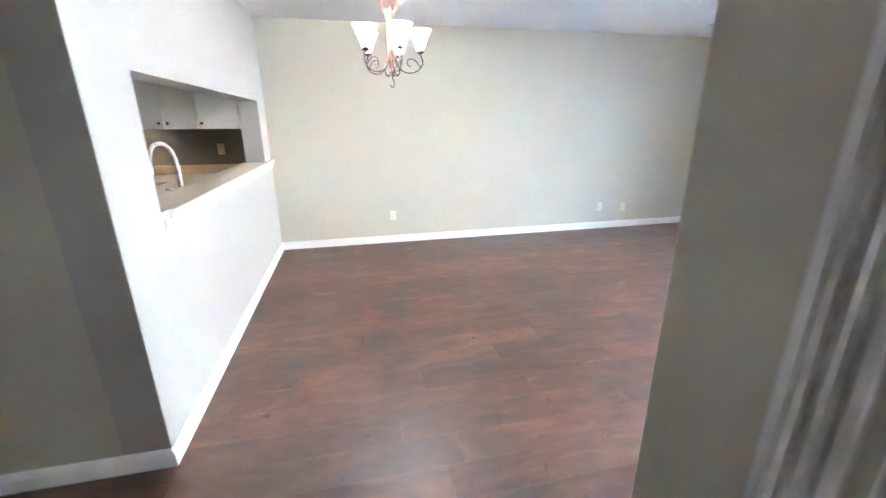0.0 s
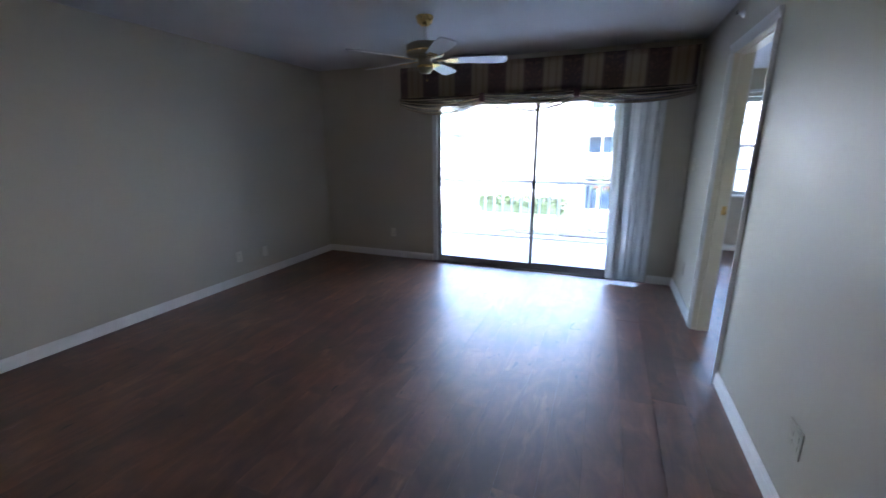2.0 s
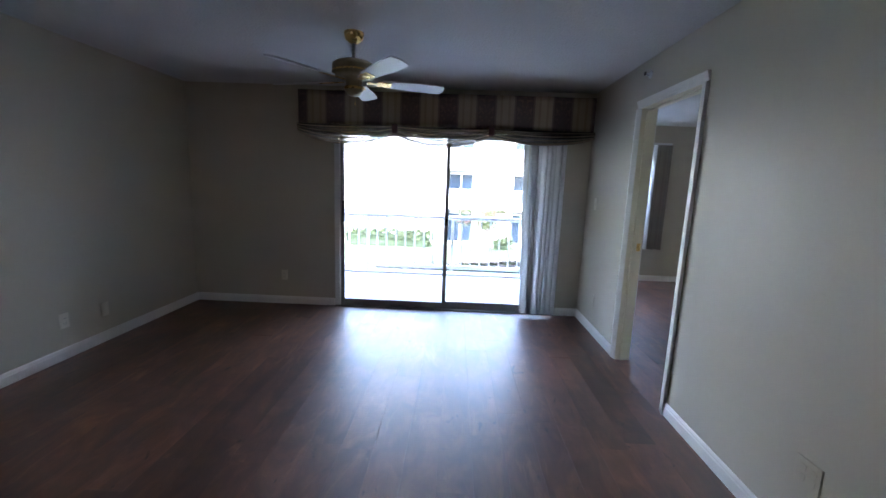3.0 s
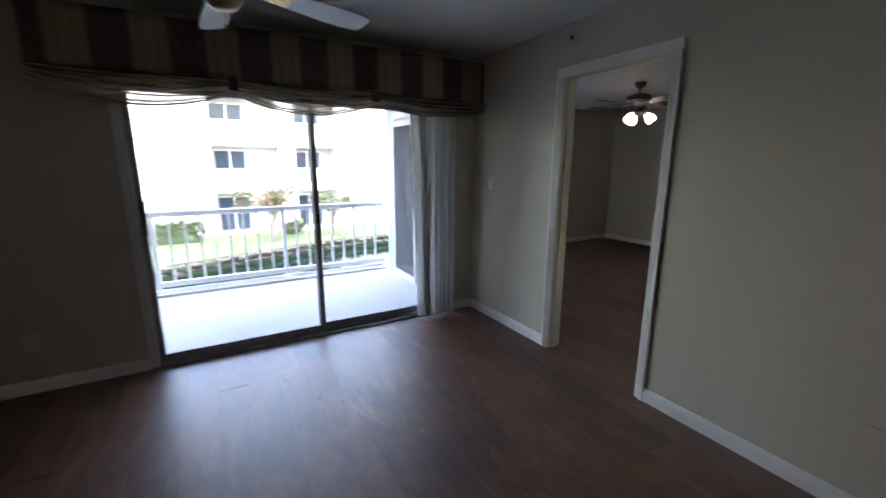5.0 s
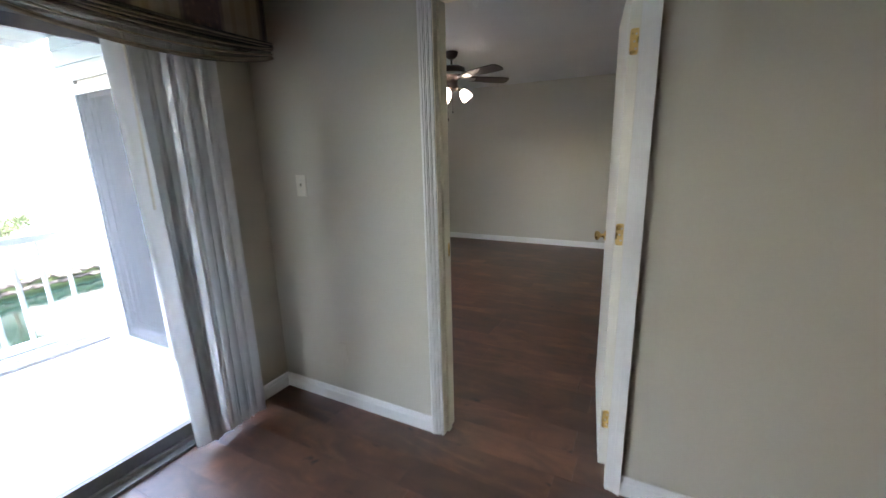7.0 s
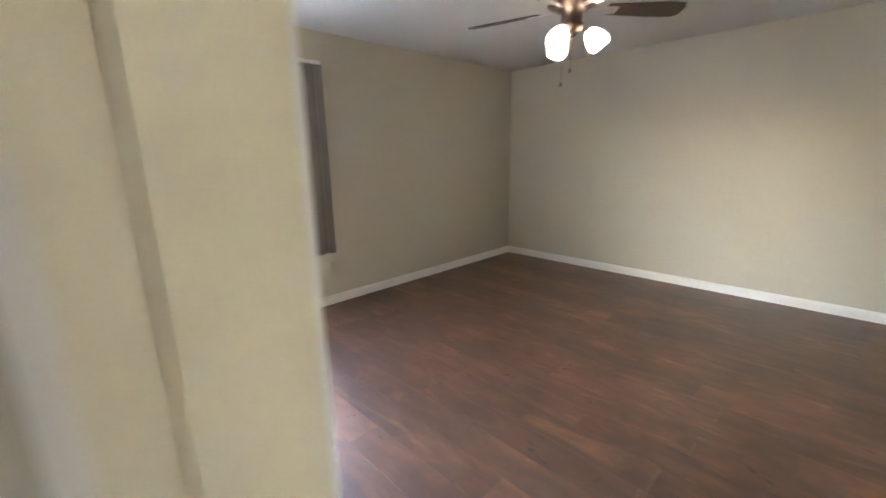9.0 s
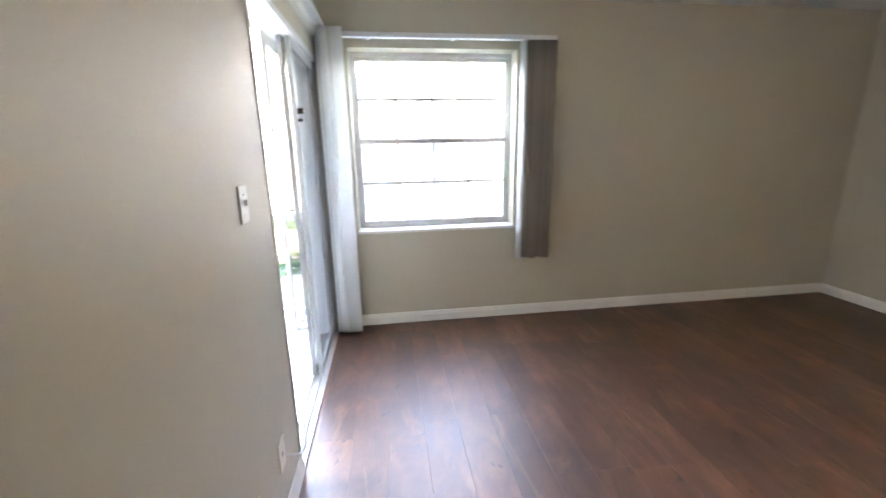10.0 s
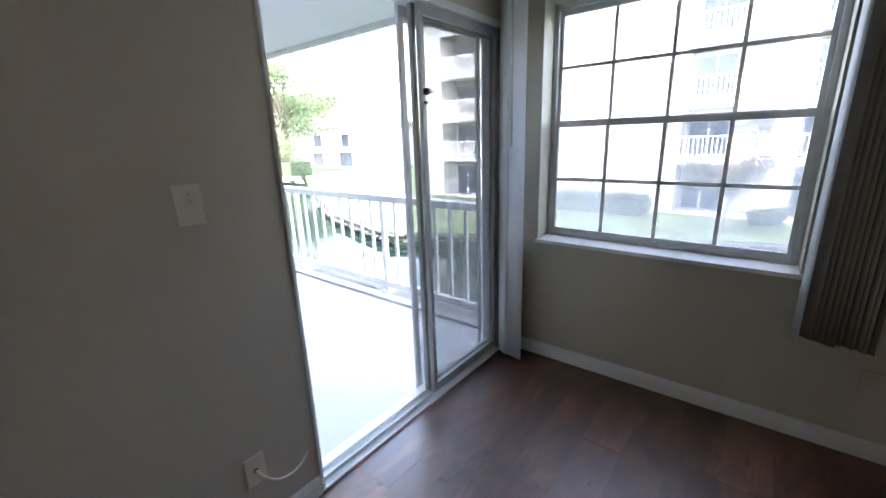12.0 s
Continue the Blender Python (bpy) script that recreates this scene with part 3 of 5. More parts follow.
# living room sliding door
slider = thing("sliding_door_1", (XE + 0.06, 2.545, 0), "two-panel aluminium sliding glass door to the balcony", "sliding door", kind="structure")
# White jambs, not mill grey: glancing light put into the metal's colour.
part("frame_jamb", Shape().box(XE - 0.012, XE + 0.12, 3.762, 3.819, 0, 2.035, 0.003), ALU_WHITE, slider)
part("frame_jamb", Shape().box(XE - 0.012, XE + 0.12, 1.291, 1.335, 0, 2.035, 0.003), ALU_WHITE, slider)
part("frame_head", Shape().box(XE - 0.012, XE + 0.12, 1.335, 3.762, 1.985, 2.038, 0.003), ALU, slider)
part("threshold", Shape().box(XE - 0.02, XE + 0.21, 1.291, 3.819, -0.13, 0.012).box(XE + 0.025, XE + 0.033, 1.335, 3.762, 0.012, 0.034)
     .box(XE + 0.075, XE + 0.083, 1.335, 3.762, 0.012, 0.034), ALU_DARK, slider)
panel_door(slider, "y", 1.335, 2.585, 0.03, 1.985, XE + 0.088, ALU_DARK)
panel_door(slider, "y", 2.54, 3.762, 0.03, 1.985, XE + 0.045, ALU_DARK)
part("latch", Shape().box(XE + 0.018, XE + 0.033, 3.715, 3.74, 0.98, 1.22, 0.004), BLACK, slider, "black pull handle")
part("latch", Shape().box(XE + 0.015, XE + 0.033, 2.545, 2.575, 0.98, 1.06, 0.004), BLACK, slider, "small black latch")

# bedroom sliding door, its moving panel pushed open
bslider = thing("sliding_door_2", (6.62, YB + 0.06, 0), "aluminium sliding glass door standing open to the balcony", "sliding door", kind="structure")
part("frame_jamb", Shape().box(5.931, 5.946, YB - 0.006, YS + 0.004, 0, 2.015, 0.003), ALU_WHITE, bslider)
# Same frame as the pale jamb; dark metal stands in for shadow here.
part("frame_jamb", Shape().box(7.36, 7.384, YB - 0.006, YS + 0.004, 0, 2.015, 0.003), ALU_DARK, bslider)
part("frame_head", Shape().box(5.962, 7.36, YB - 0.006, YS + 0.004, 1.985, 2.018, 0.003), ALU_WHITE, bslider)
part("threshold", Shape().box(5.931, 7.384, YB - 0.012, YS + 0.03, -0.14, 0.012).box(5.962, 7.36, YB + 0.022, YB + 0.03, 0.012, 0.034)
     .box(5.962, 7.36, YB + 0.07, YB + 0.078, 0.012, 0.034), ALU_WHITE, bslider)
panel_door(bslider, "x", 6.70, 7.36, 0.03, 1.985, YB + 0.027, ALU, 0.024, bottom=0.05, glass=HAZY)
panel_door(bslider, "x", 6.69, 7.36, 0.03, 1.985, YB + 0.066, ALU_DARK, 0.024, bottom=0.05)
part("latch", Shape().box(6.705, 6.72, YB - 0.02, YB + 0.014, 1.60, 1.63, 0.003).box(6.72, 6.755, YB - 0.018, YB - 0.008, 1.61, 1.62, 0.003)
     .box(6.705, 6.72, YB - 0.012, YB + 0.014, 1.56, 1.575, 0.002), BLACK, bslider, "black latch lever")
part("keeper", Shape().box(5.946, 5.954, YB + 0.01, YB + 0.035, 0.88, 1.06, 0.002), BLACK, bslider, "black latch keeper")
scr = thing("screen_door", (7.0, YS + 0.03, 0), "sliding insect screen door in a white frame", "screen door")
for a0, a1, z0, z1 in ((6.70, 6.735, -0.10, 2.02), (7.35, 7.38, -0.10, 2.02), (6.735, 7.35, -0.10, -0.02), (6.735, 7.35, 1.95, 2.02)):
    part("frame_bar", Shape().box(a0, a1, YS + 0.028, YS + 0.048, z0, z1, 0.003), ALU_WHITE, scr)
part("mesh_panel", Shape().box(6.735, 7.35, YS + 0.037, YS + 0.039, -0.02, 1.95), SCREEN, scr, "grey insect mesh")

# bedroom window
window = thing("window_1", (XBE + 0.16, 0.08, 0.785), "white double-hung window with four-by-two lights in each sash", "window", kind="structure")
part("window_sill", Shape().box(XBE - 0.02, XBE + 0.19, -0.545, 0.71, 0.765, 0.787, 0.004), WHITE, window, "white marble sill")
wx0, wx1 = XBE + 0.135, XBE + 0.185
for y0, y1, z0, z1 in ((-0.534, -0.508, 0.788, 2.099), (0.673, 0.699, 0.788, 2.099), (-0.508, 0.673, 2.072, 2.099), (-0.508, 0.673, 0.788, 0.81)):
    part("window_frame", Shape().box(wx0, wx1, y0, y1, z0, z1, 0.003), ALU_SASH, window)
for lo, hi, x in ((0.81, 1.475, XBE + 0.148), (1.455, 2.072, XBE + 0.168)):
    sash = part("sash", Shape().box(x - 0.011, x + 0.011, -0.508, -0.486, lo, hi, 0.002).box(x - 0.011, x + 0.011, 0.651, 0.673, lo, hi, 0.002)
                .box(x - 0.011, x + 0.011, -0.486, 0.651, lo, lo + 0.028, 0.002).box(x - 0.011, x + 0.011, -0.486, 0.651, hi - 0.03, hi, 0.002), ALU_SASH, window)
    for k in range(1, 4):
        y = 0.655 - 0.285 * k
        part("muntin", Shape().box(x - 0.006, x + 0.006, y - 0.0095, y + 0.0095, lo + 0.028, hi - 0.03, 0.002), ALU_WHITE, sash)
    zm = 1.14 if lo < 1 else 1.772
    part("muntin", Shape().box(x - 0.0065, x + 0.0065, -0.486, 0.651, zm - 0.0095, zm + 0.0095, 0.002), ALU_WHITE, sash)
    pane = part("pane", Shape().box(x - 0.002, x + 0.002, -0.486, 0.651, lo + 0.028, hi - 0.03), HAZY, sash)
    pane.visible_shadow = False

part("insect_screen", Shape().box(XBE + 0.186, XBE + 0.188, -0.508, 0.673, 0.80, 1.47), MESH_W, window, "grey insect mesh")

# ---------------------------------------------------------------- balcony
XR, YBN = 7.86, 5.6                                      # railing line, north end
structure("balcony_floor", Shape().box(XE + 0.2, XR + 0.12, YS, YBN, ZB - 0.2, ZB), CONCRETE, "pale painted concrete balcony floor", "balcony")
structure("balcony_ceiling", Shape().box(XE + 0.2, XR + 0.14, YS + 0.001, YBN + 0.12, 2.4, 2.6), STUCCO, "white balcony ceiling", "ceiling")
structure("balcony_end_wall", Shape().box(XE + 0.2, XR - 0.5, YBN, YBN + 0.12, ZB, 2.4), STUCCO, "white balcony end wall", "wall")
structure("balcony_fascia", Shape().box(XR + 0.10, XR + 0.145, YS + 0.03, YBN + 0.12, 2.345, 2.399, 0.004), ALU_SASH, "grey metal drip edge along the balcony ceiling", "trim")
siding = thing("siding", (6.6, YS, 0), "pale blue-grey clapboard siding beside the balcony door", "siding", kind="structure")
z = ZB
while z < 2.38:
    top = min(z + 0.115, 2.398)
    for x0, x1 in (((XE + 0.2, 5.90), (7.43, 7.68)) if z < 2.05 else ((XE + 0.2, 7.68),)):
        s = Shape()
        vs = [s.bm.verts.new(p) for x in (x0, x1) for p in ((x, YS + 0.001, z), (x, YS + 0.018, z), (x, YS + 0.006, top), (x, YS + 0.001, top))]
        for f in ((0, 1, 2, 3), (7, 6, 5, 4), (0, 4, 5, 1), (1, 5, 6, 2), (2, 6, 7, 3), (3, 7, 4, 0)):
            s.bm.faces.new([vs[i] for i in f])
        part("clapboard", s, SIDING, siding)
    z += 0.115
part("door_trim", Shape().box(7.386, 7.455, YS + 0.001, YS + 0.027, ZB, 2.06), WHITE, siding, "white door trim")
part("door_trim", Shape().box(5.88, 7.455, YS + 0.001, YS + 0.027, 2.06, 2.14), WHITE, siding, "white door trim")

RAILW = mat("white_rail_paint", (0.78, 0.785, 0.785), 0.45, vary=0.06, scale=6)
structure("balcony_curb", Shape().box(XR - 0.14, XR + 0.118, YS + 0.03, YBN - 0.002, ZB + 0.001, ZB + 0.03, 0.006), CONCRETE, "low pale concrete curb under the railing", "curb")
rail = thing("balcony_railing", (XR, 3.3, ZB), "white painted metal balcony railing with square balusters", "railing")
part("top_rail", Shape().box(XR - 0.05, XR + 0.05, 1.06, YBN, 0.835, 0.90, 0.012), RAILW, rail)
part("bottom_rail", Shape().box(XR - 0.022, XR + 0.022, 1.06, YBN, -0.03, 0.035, 0.006), RAILW, rail)
y = 2.50 - 9 * 0.1633
k = 0
while y < YBN - 0.02:
    if y > 1.1:
        if abs((y - 2.50) / 1.47 - round((y - 2.50) / 1.47)) < 0.02:
            p = part("post", Shape().box(XR - 0.024, XR + 0.024, y - 0.024, y + 0.024, ZB + 0.03, 0.835, 0.004), RAILW, rail)
            part("foot", Shape().box(XR - 0.05, XR + 0.05, y - 0.055, y + 0.055, ZB + 0.03, ZB + 0.044, 0.003), RAILW, p)
        else:
            part("baluster", Shape().box(XR - 0.013, XR + 0.013, y - 0.013, y + 0.013, 0.035, 0.835, 0.002), RAILW, rail)
    y += 0.1633
structure("balcony_kerb", Shape().box(XR - 0.04, XR + 0.12, 1.06, YBN, ZB, ZB + 0.03), CONCRETE, "low concrete balcony kerb", "kerb")

# ---------------------------------------------------------------- living room: lamps and fans
def arc(points, n=8):
    """A smooth line through a few points (Catmull-Rom)."""
    p = [Vector(q) for q in points]
    p = [2 * p[0] - p[1]] + p + [2 * p[-1] - p[-2]]
    out = []
    for i in range(1, len(p) - 2):
        for k in range(n):
            t = k / n
            out.append(0.5 * ((2 * p[i]) + (p[i + 1] - p[i - 1]) * t + (2 * p[i - 1] - 5 * p[i] + 4 * p[i + 1] - p[i + 2]) * t * t
                              + (3 * p[i] - p[i - 1] - 3 * p[i + 1] + p[i + 2]) * t ** 3))
    return out + [p[-2]]


CX, CY = 0.87, 3.80
chand = thing("chandelier", (CX, CY, H), "five-arm bronze chandelier with lit frosted bell shades, hung from the ceiling", "chandelier")
part("canopy", Shape().lathe([(0.065, 0), (0.065, -0.012), (0.05, -0.03), (0.012, -0.045)], (CX, CY, H - 0.0005), seg=24), COPPER, chand, smooth=True)
part("stem", Shape().lathe([(0.006, 0.0), (0.006, 0.18)], (CX, CY, 2.23), seg=10), COPPER, chand)
part("column", Shape().lathe([(0.004, -0.02), (0.016, 0), (0.02, 0.03), (0.012, 0.06), (0.018, 0.10), (0.023, 0.14), (0.023, 0.30), (0.03, 0.32), (0.03, 0.345), (0.014, 0.37), (0.008, 0.43)],
                             (CX, CY, 1.81), seg=18), COPPER, chand, "copper-toned turned column", True)
for k in range(8):
    a = 2 * math.pi * k / 8
    pts = [(CX + r * math.cos(a), CY + r * math.sin(a), z) for r, z in ((0.02, 2.14), (0.045, 2.17), (0.055, 2.21), (0.045, 2.245), (0.062, 2.262))]
    part("crown_leaf", Shape().tube(arc(pts, 4), 0.006, 6, 0.002), COPPER, chand)
part("finial", Shape().tube(arc([(CX, CY, 1.80), (CX + 0.002, CY, 1.74), (CX + 0.014, CY, 1.71), (CX + 0.012, CY, 1.675), (CX - 0.006, CY, 1.672), (CX - 0.014, CY, 1.69)], 6), 0.0042, 7, 0.003),
     BRONZE, chand)
for k in range(5):
    a = radians(-6 + 72 * k)
    c, s_ = math.cos(a), math.sin(a)

    def at(r, z, side=0.0):
        return (CX + r * c - side * s_, CY + r * s_ + side * c, z)
    arm = part("arm", Shape().tube(arc([at(0.012, 1.92), at(0.03, 1.84), at(0.075, 1.785), at(0.13, 1.768), at(0.19, 1.785), at(0.228, 1.835), at(0.215, 1.885), at(0.21, 1.90)], 6), 0.0048, 8), BRONZE, chand)
    part("scroll", Shape().tube(arc([at(0.02, 1.88), at(0.055, 1.80), at(0.05, 1.755), at(0.02, 1.752), at(0.012, 1.78)], 5), 0.0036, 6), BRONZE, arm)
    part("scroll", Shape().tube(arc([at(0.215, 1.80), at(0.17, 1.855), at(0.125, 1.86), at(0.115, 1.825), at(0.14, 1.81)], 5), 0.0036, 6), BRONZE, arm)
    part("cup", Shape().lathe([(0.008, -0.012), (0.03, 0), (0.034, 0.006), (0.016, 0.012), (0.018, 0.04), (0.014, 0.046)], at(0.21, 1.905), seg=16), BRONZE, arm, smooth=True)
    prof = [(0.84 * r, 0.70 * h) for r, h in [(0.036, 0.0), (0.045, 0.03), (0.058, 0.075), (0.072, 0.115), (0.088, 0.15), (0.099, 0.165), (0.095, 0.166), (0.069, 0.118), (0.055, 0.077), (0.042, 0.032), (0.033, 0.004)]]
    part("shade", Shape().lathe(prof, at(0.21, 1.935), seg=28, caps=False), LIT, chand, "lit frosted glass bell shade", True)


def fan(name, x, y, label, drop, motor, blade_mat, iron_mat, housing_mat, canopy_mat, blades, turn, radius, blade_z, width, pitch=12):
    f = thing(name, (x, y, H), label, "ceiling fan")
    part("canopy", Shape().lathe([(0.068, 0), (0.068, -0.01), (0.058, -0.045), (0.03, -0.068), (0.012, -0.072)], (x, y, H - 0.0005), seg=28), canopy_mat, f, smooth=True)
    part("downrod", Shape().lathe([(0.011, 0), (0.011, drop)], (x, y, H - 0.06 - drop), seg=12), canopy_mat if blade_mat is BLADE else FANWHITE, f)
    part("motor_housing", Shape().lathe(motor, (x, y, 0), seg=36), housing_mat, f, smooth=True)
    for k in range(blades):
        m = Matrix.Translation((x, y, blade_z)) @ Matrix.Rotation(radians(turn + 360 / blades * k), 4, "Z") @ Matrix.Rotation(radians(pitch), 4, "X")
        s = Shape()
        n, out = 8, []
        for i in range(n + 1):
            t = i / n
            out.append((0.2 + (radius - 0.2) * t, -width / 2 * (0.72 + 0.28 * min(1, t * 1.6)) * (1 if t < 0.93 else 0.9)))
        outline = out + [(radius + 0.018, -width * 0.2), (radius + 0.018, width * 0.2)] + [(px, -py) for px, py in out[::-1]]
        s.prism(outline, -0.004, 0.004)
        bmesh.ops.transform(s.bm, matrix=m, verts=s.bm.verts)
        b = part("blade", s, blade_mat, f)
        s = Shape().box(0.09, 0.17, -0.014, 0.014, -0.010, -0.004, 0.002).box(0.16, 0.26, -0.034, 0.034, -0.0105, -0.0045, 0.002)
        bmesh.ops.transform(s.bm, matrix=m, verts=s.bm.verts)
        part("blade_iron", s, iron_mat, b)
    return f


lf = fan("ceiling_fan", 3.86, 3.2, "white ceiling fan with antique gold housing and brass canopy, without lamps", 0.13,
         [(0.02, 2.252), (0.12, 2.247), (0.143, 2.232), (0.146, 2.218), (0.146, 2.165), (0.138, 2.156), (0.105, 2.146), (0.06, 2.138), (0.054, 2.10), (0.064, 2.092), (0.064, 2.062), (0.05, 2.046), (0.04, 2.032), (0.005, 2.026)],
         FANWHITE, BRASS, FANGOLD, BRASS, 5, 290, 0.63, 2.13, 0.13, -12)
part("vent_band", Shape().lathe([(0.1462, 0), (0.149, 0.003), (0.149, 0.009), (0.1462, 0.012)], (3.86, 3.2, 2.176), seg=36, caps=False), BRASS, lf, "polished brass band", True)
part("lower_cap", Shape().lathe([(0.0645, 0), (0.067, 0.004), (0.067, 0.014), (0.0645, 0.018)], (3.86, 3.2, 2.068), seg=30, caps=False), BRASS, lf, "polished brass ring", True)
part("pull_chain", Shape().tube([(3.89, 3.2, 2.06), (3.892, 3.2, 1.99)], 0.0015, 6).lathe([(0.001, -0.012), (0.006, -0.004), (0.001, 0.008)], (3.892, 3.2, 1.985), seg=8), BRASS, lf)

BX, BY = 5.35, -1.30
bf = fan("ceiling_fan", BX, BY, "dark bronze bedroom ceiling fan with walnut blades and three lit shades", 0.10,
         [(0.02, 2.31), (0.09, 2.305), (0.135, 2.285), (0.14, 2.255), (0.135, 2.235), (0.14, 2.23), (0.14, 2.215), (0.10, 2.19), (0.06, 2.175), (0.06, 2.12), (0.07, 2.11), (0.06, 2.075), (0.01, 2.06)],
         BLADE, STEEL, BRONZE, BRONZE, 5, 14, 0.64, 2.195, 0.14, -13)
part("steel_band", Shape().lathe([(0.141, 0), (0.143, 0.004), (0.143, 0.018), (0.141, 0.022)], (BX, BY, 2.212), seg=36, caps=False), STEEL, bf, "brushed steel band", True)
for k in range(3):
    a = radians(90 + 120 * k)
    d = Vector((math.cos(a), math.sin(a), 0))
    p0 = Vector((BX, BY, 2.09)) + d * 0.05
    p1 = p0 + d * 0.05 + Vector((0, 0, -0.02))
    arm = part("lamp_arm", Shape().tube([p0, p1], 0.014, 10), BRONZE, bf)
    axis = (d * 0.62 + Vector((0, 0, -0.78))).normalized()
    turn = axis.to_track_quat("Z", "Y").to_matrix().to_4x4()
    prof = [(0.024, 0.0), (0.04, 0.02), (0.056, 0.06), (0.06, 0.09), (0.052, 0.118), (0.05, 0.117), (0.057, 0.09), (0.053, 0.062), (0.037, 0.023), (0.02, 0.004)]
    part("shade", Shape().lathe(prof, p1 - axis * 0.005, turn, 22, caps=False), LIT_BED, bf, "lit opal glass shade", True)
    part("bulb", Shape().lathe([(0.01, 0.0), (0.025, 0.03), (0.03, 0.06), (0.02, 0.085), (0.002, 0.093)], p1, turn, 14), LIT_BED, bf, "lit bulb", True)
for dx, z in ((-0.02, 1.86), (0.035, 1.79)):
    part("pull_chain", Shape().tube([(BX + dx, BY + 0.03, 2.075), (BX + dx, BY + 0.03, z)], 0.0014, 6)
         .lathe([(0.001, -0.014), (0.007, -0.006), (0.007, 0.004), (0.001, 0.012)], (BX + dx, BY + 0.03, z), seg=8), BRONZE, bf)

# ---------------------------------------------------------------- window dressing
V0, V1, VX = 1.10, 4.115, 5.215
val = thing("valance", (XE, 2.6, 2.2), "striped plum and gold fabric valance box over the sliding door", "valance")
rng = random.Random(3)


def pelmet(u, v):
    """Front and two rounded returns, unrolled along u."""
    y = V1 + 0.0 - (V1 - V0) * u
    return Vector((VX - 0.006 * math.sin(u * 46) - 0.004 * math.sin(u * 17 + 1), y, 2.345 - 0.345 * v))


part("front_panel", Shape().sheet(pelmet, 90, 6, 0.012), STRIPE, val, smooth=True)
part("side_panel", Shape().box(VX + 0.006, XE - 0.001, V1 - 0.014, V1, 1.99, 2.345, 0.003), TIE, val)
part("side_panel", Shape().box(VX + 0.006, XE - 0.001, V0, V0 + 0.014, 1.99, 2.345, 0.003), TIE, val)
part("top_board", Shape().box(VX + 0.002, XE - 0.001, V0 + 0.014, V1 - 0.014, 2.325, 2.343), TIE, val)
sw = thing("swag", (VX, 2.6, 2.0), "draped sheer beige swags gathered along the bottom of the valance", "swag")
stops = (V1 + 0.01, 3.115, 2.13, V0 - 0.008)
for k in range(3):
    a, b = stops[k], stops[k + 1]
    for layer in range(2):
        def drape(u, v, a=a, b=b, layer=layer, k=k):
            sag = math.sin(math.pi * u) ** 0.75
            drop = (0.035 + 0.03 * layer) + (0.075 + 0.045 * layer) * sag * (1.0, 1.0, 0.6)[k]
            fold = math.sin(v * 24 + 2.2 * u + k) * (0.010 + 0.010 * sag) + 0.012 * math.sin(math.pi * v)
            end = 0.35 + 0.65 * sag ** 0.6
            return Vector((VX - 0.022 - fold * end - 0.012 * (1 - layer), a + (b - a) * u, 2.012 - drop * v - 0.01 * layer))
        fold_ = part("sheer_fold", Shape().sheet(drape, 34, 22, 0.0015), SHEER, sw, smooth=True)
        # Opaque darker tubes along the pleats draw the shade lines of the folds.
        for v in ((0.18, 0.42, 0.63, 0.82, 0.985) if layer else (0.30, 0.72)):
            line = [drape(i / 30, min(1.0, v + 0.05 * math.sin(2.1 * i / 30 + 9 * v))) - Vector((0.004, 0, 0)) for i in range(31)]
            part("pleat", Shape().tube(line, 0.0042 + 0.002 * (v > 0.95), 6), PLEAT, fold_, "gathered pleat coloured darker for fold shade", True)
for y in (3.115, 2.13):
    s = Shape().box(VX - 0.062, VX - 0.012, y - 0.03, y + 0.03, 1.935, 2.03, 0.012)
    part("tie_band", s, TIE, sw, "dark plum tie band")


def vane(s, m, length, width, bend=0.008):
    """One gently curved vane hanging from the origin of m; its width lies along x."""
    def fn(u, v):
        x = (u - 0.5) * width
        return m @ Vector((x, bend * (1 - (2 * u - 1) ** 2), -length * v))
    return s.sheet(fn, 4, 6, 0.0012)


vb = thing("vertical_blind", (5.38, 1.48, 2.0), "white vertical blind vanes bunched at one side of the sliding door", "blind")
part("headrail", Shape().box(5.30, 5.345, 1.22, 3.82, 1.975, 2.012, 0.003), ALU_WHITE, vb)
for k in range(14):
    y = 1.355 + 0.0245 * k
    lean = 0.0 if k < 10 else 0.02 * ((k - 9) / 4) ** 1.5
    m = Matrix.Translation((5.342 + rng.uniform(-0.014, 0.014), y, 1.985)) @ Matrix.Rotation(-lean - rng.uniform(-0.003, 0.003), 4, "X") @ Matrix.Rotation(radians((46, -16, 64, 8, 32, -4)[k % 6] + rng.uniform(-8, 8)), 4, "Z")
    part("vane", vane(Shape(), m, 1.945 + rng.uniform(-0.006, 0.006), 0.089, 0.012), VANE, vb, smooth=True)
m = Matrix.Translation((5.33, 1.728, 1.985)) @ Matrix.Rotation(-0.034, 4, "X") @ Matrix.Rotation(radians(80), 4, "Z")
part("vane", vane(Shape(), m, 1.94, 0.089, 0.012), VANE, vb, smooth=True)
part("wand", Shape().tube([(5.29, 1.71, 1.98), (5.285, 1.715, 1.25)], 0.0045, 8), PLASTIC, vb, "clear plastic wand")

vb2 = thing("vertical_blind", (7.35, 0.85, 2.2), "white vertical blind gathered in the bedroom corner beside the sliding door", "blind")
part("headrail", Shape().box(5.80, 7.44, 0.835, 0.88, 2.19, 2.225, 0.003), ALU_WHITE, vb2)
part("mounting_board", Shape().box(5.80, 7.44, 0.88, YB - 0.001, 2.14, 2.235, 0.003), WHITE, vb2)
for k in range(9):
    m = Matrix.Translation((7.345 + 0.0105 * k, 0.858, 2.19)) @ Matrix.Rotation(radians(82 + rng.uniform(-5, 5)), 4, "Z")
    part("vane", vane(Shape(), m, 2.165 + rng.uniform(-0.01, 0.01), 0.089), VANE, vb2, smooth=True)
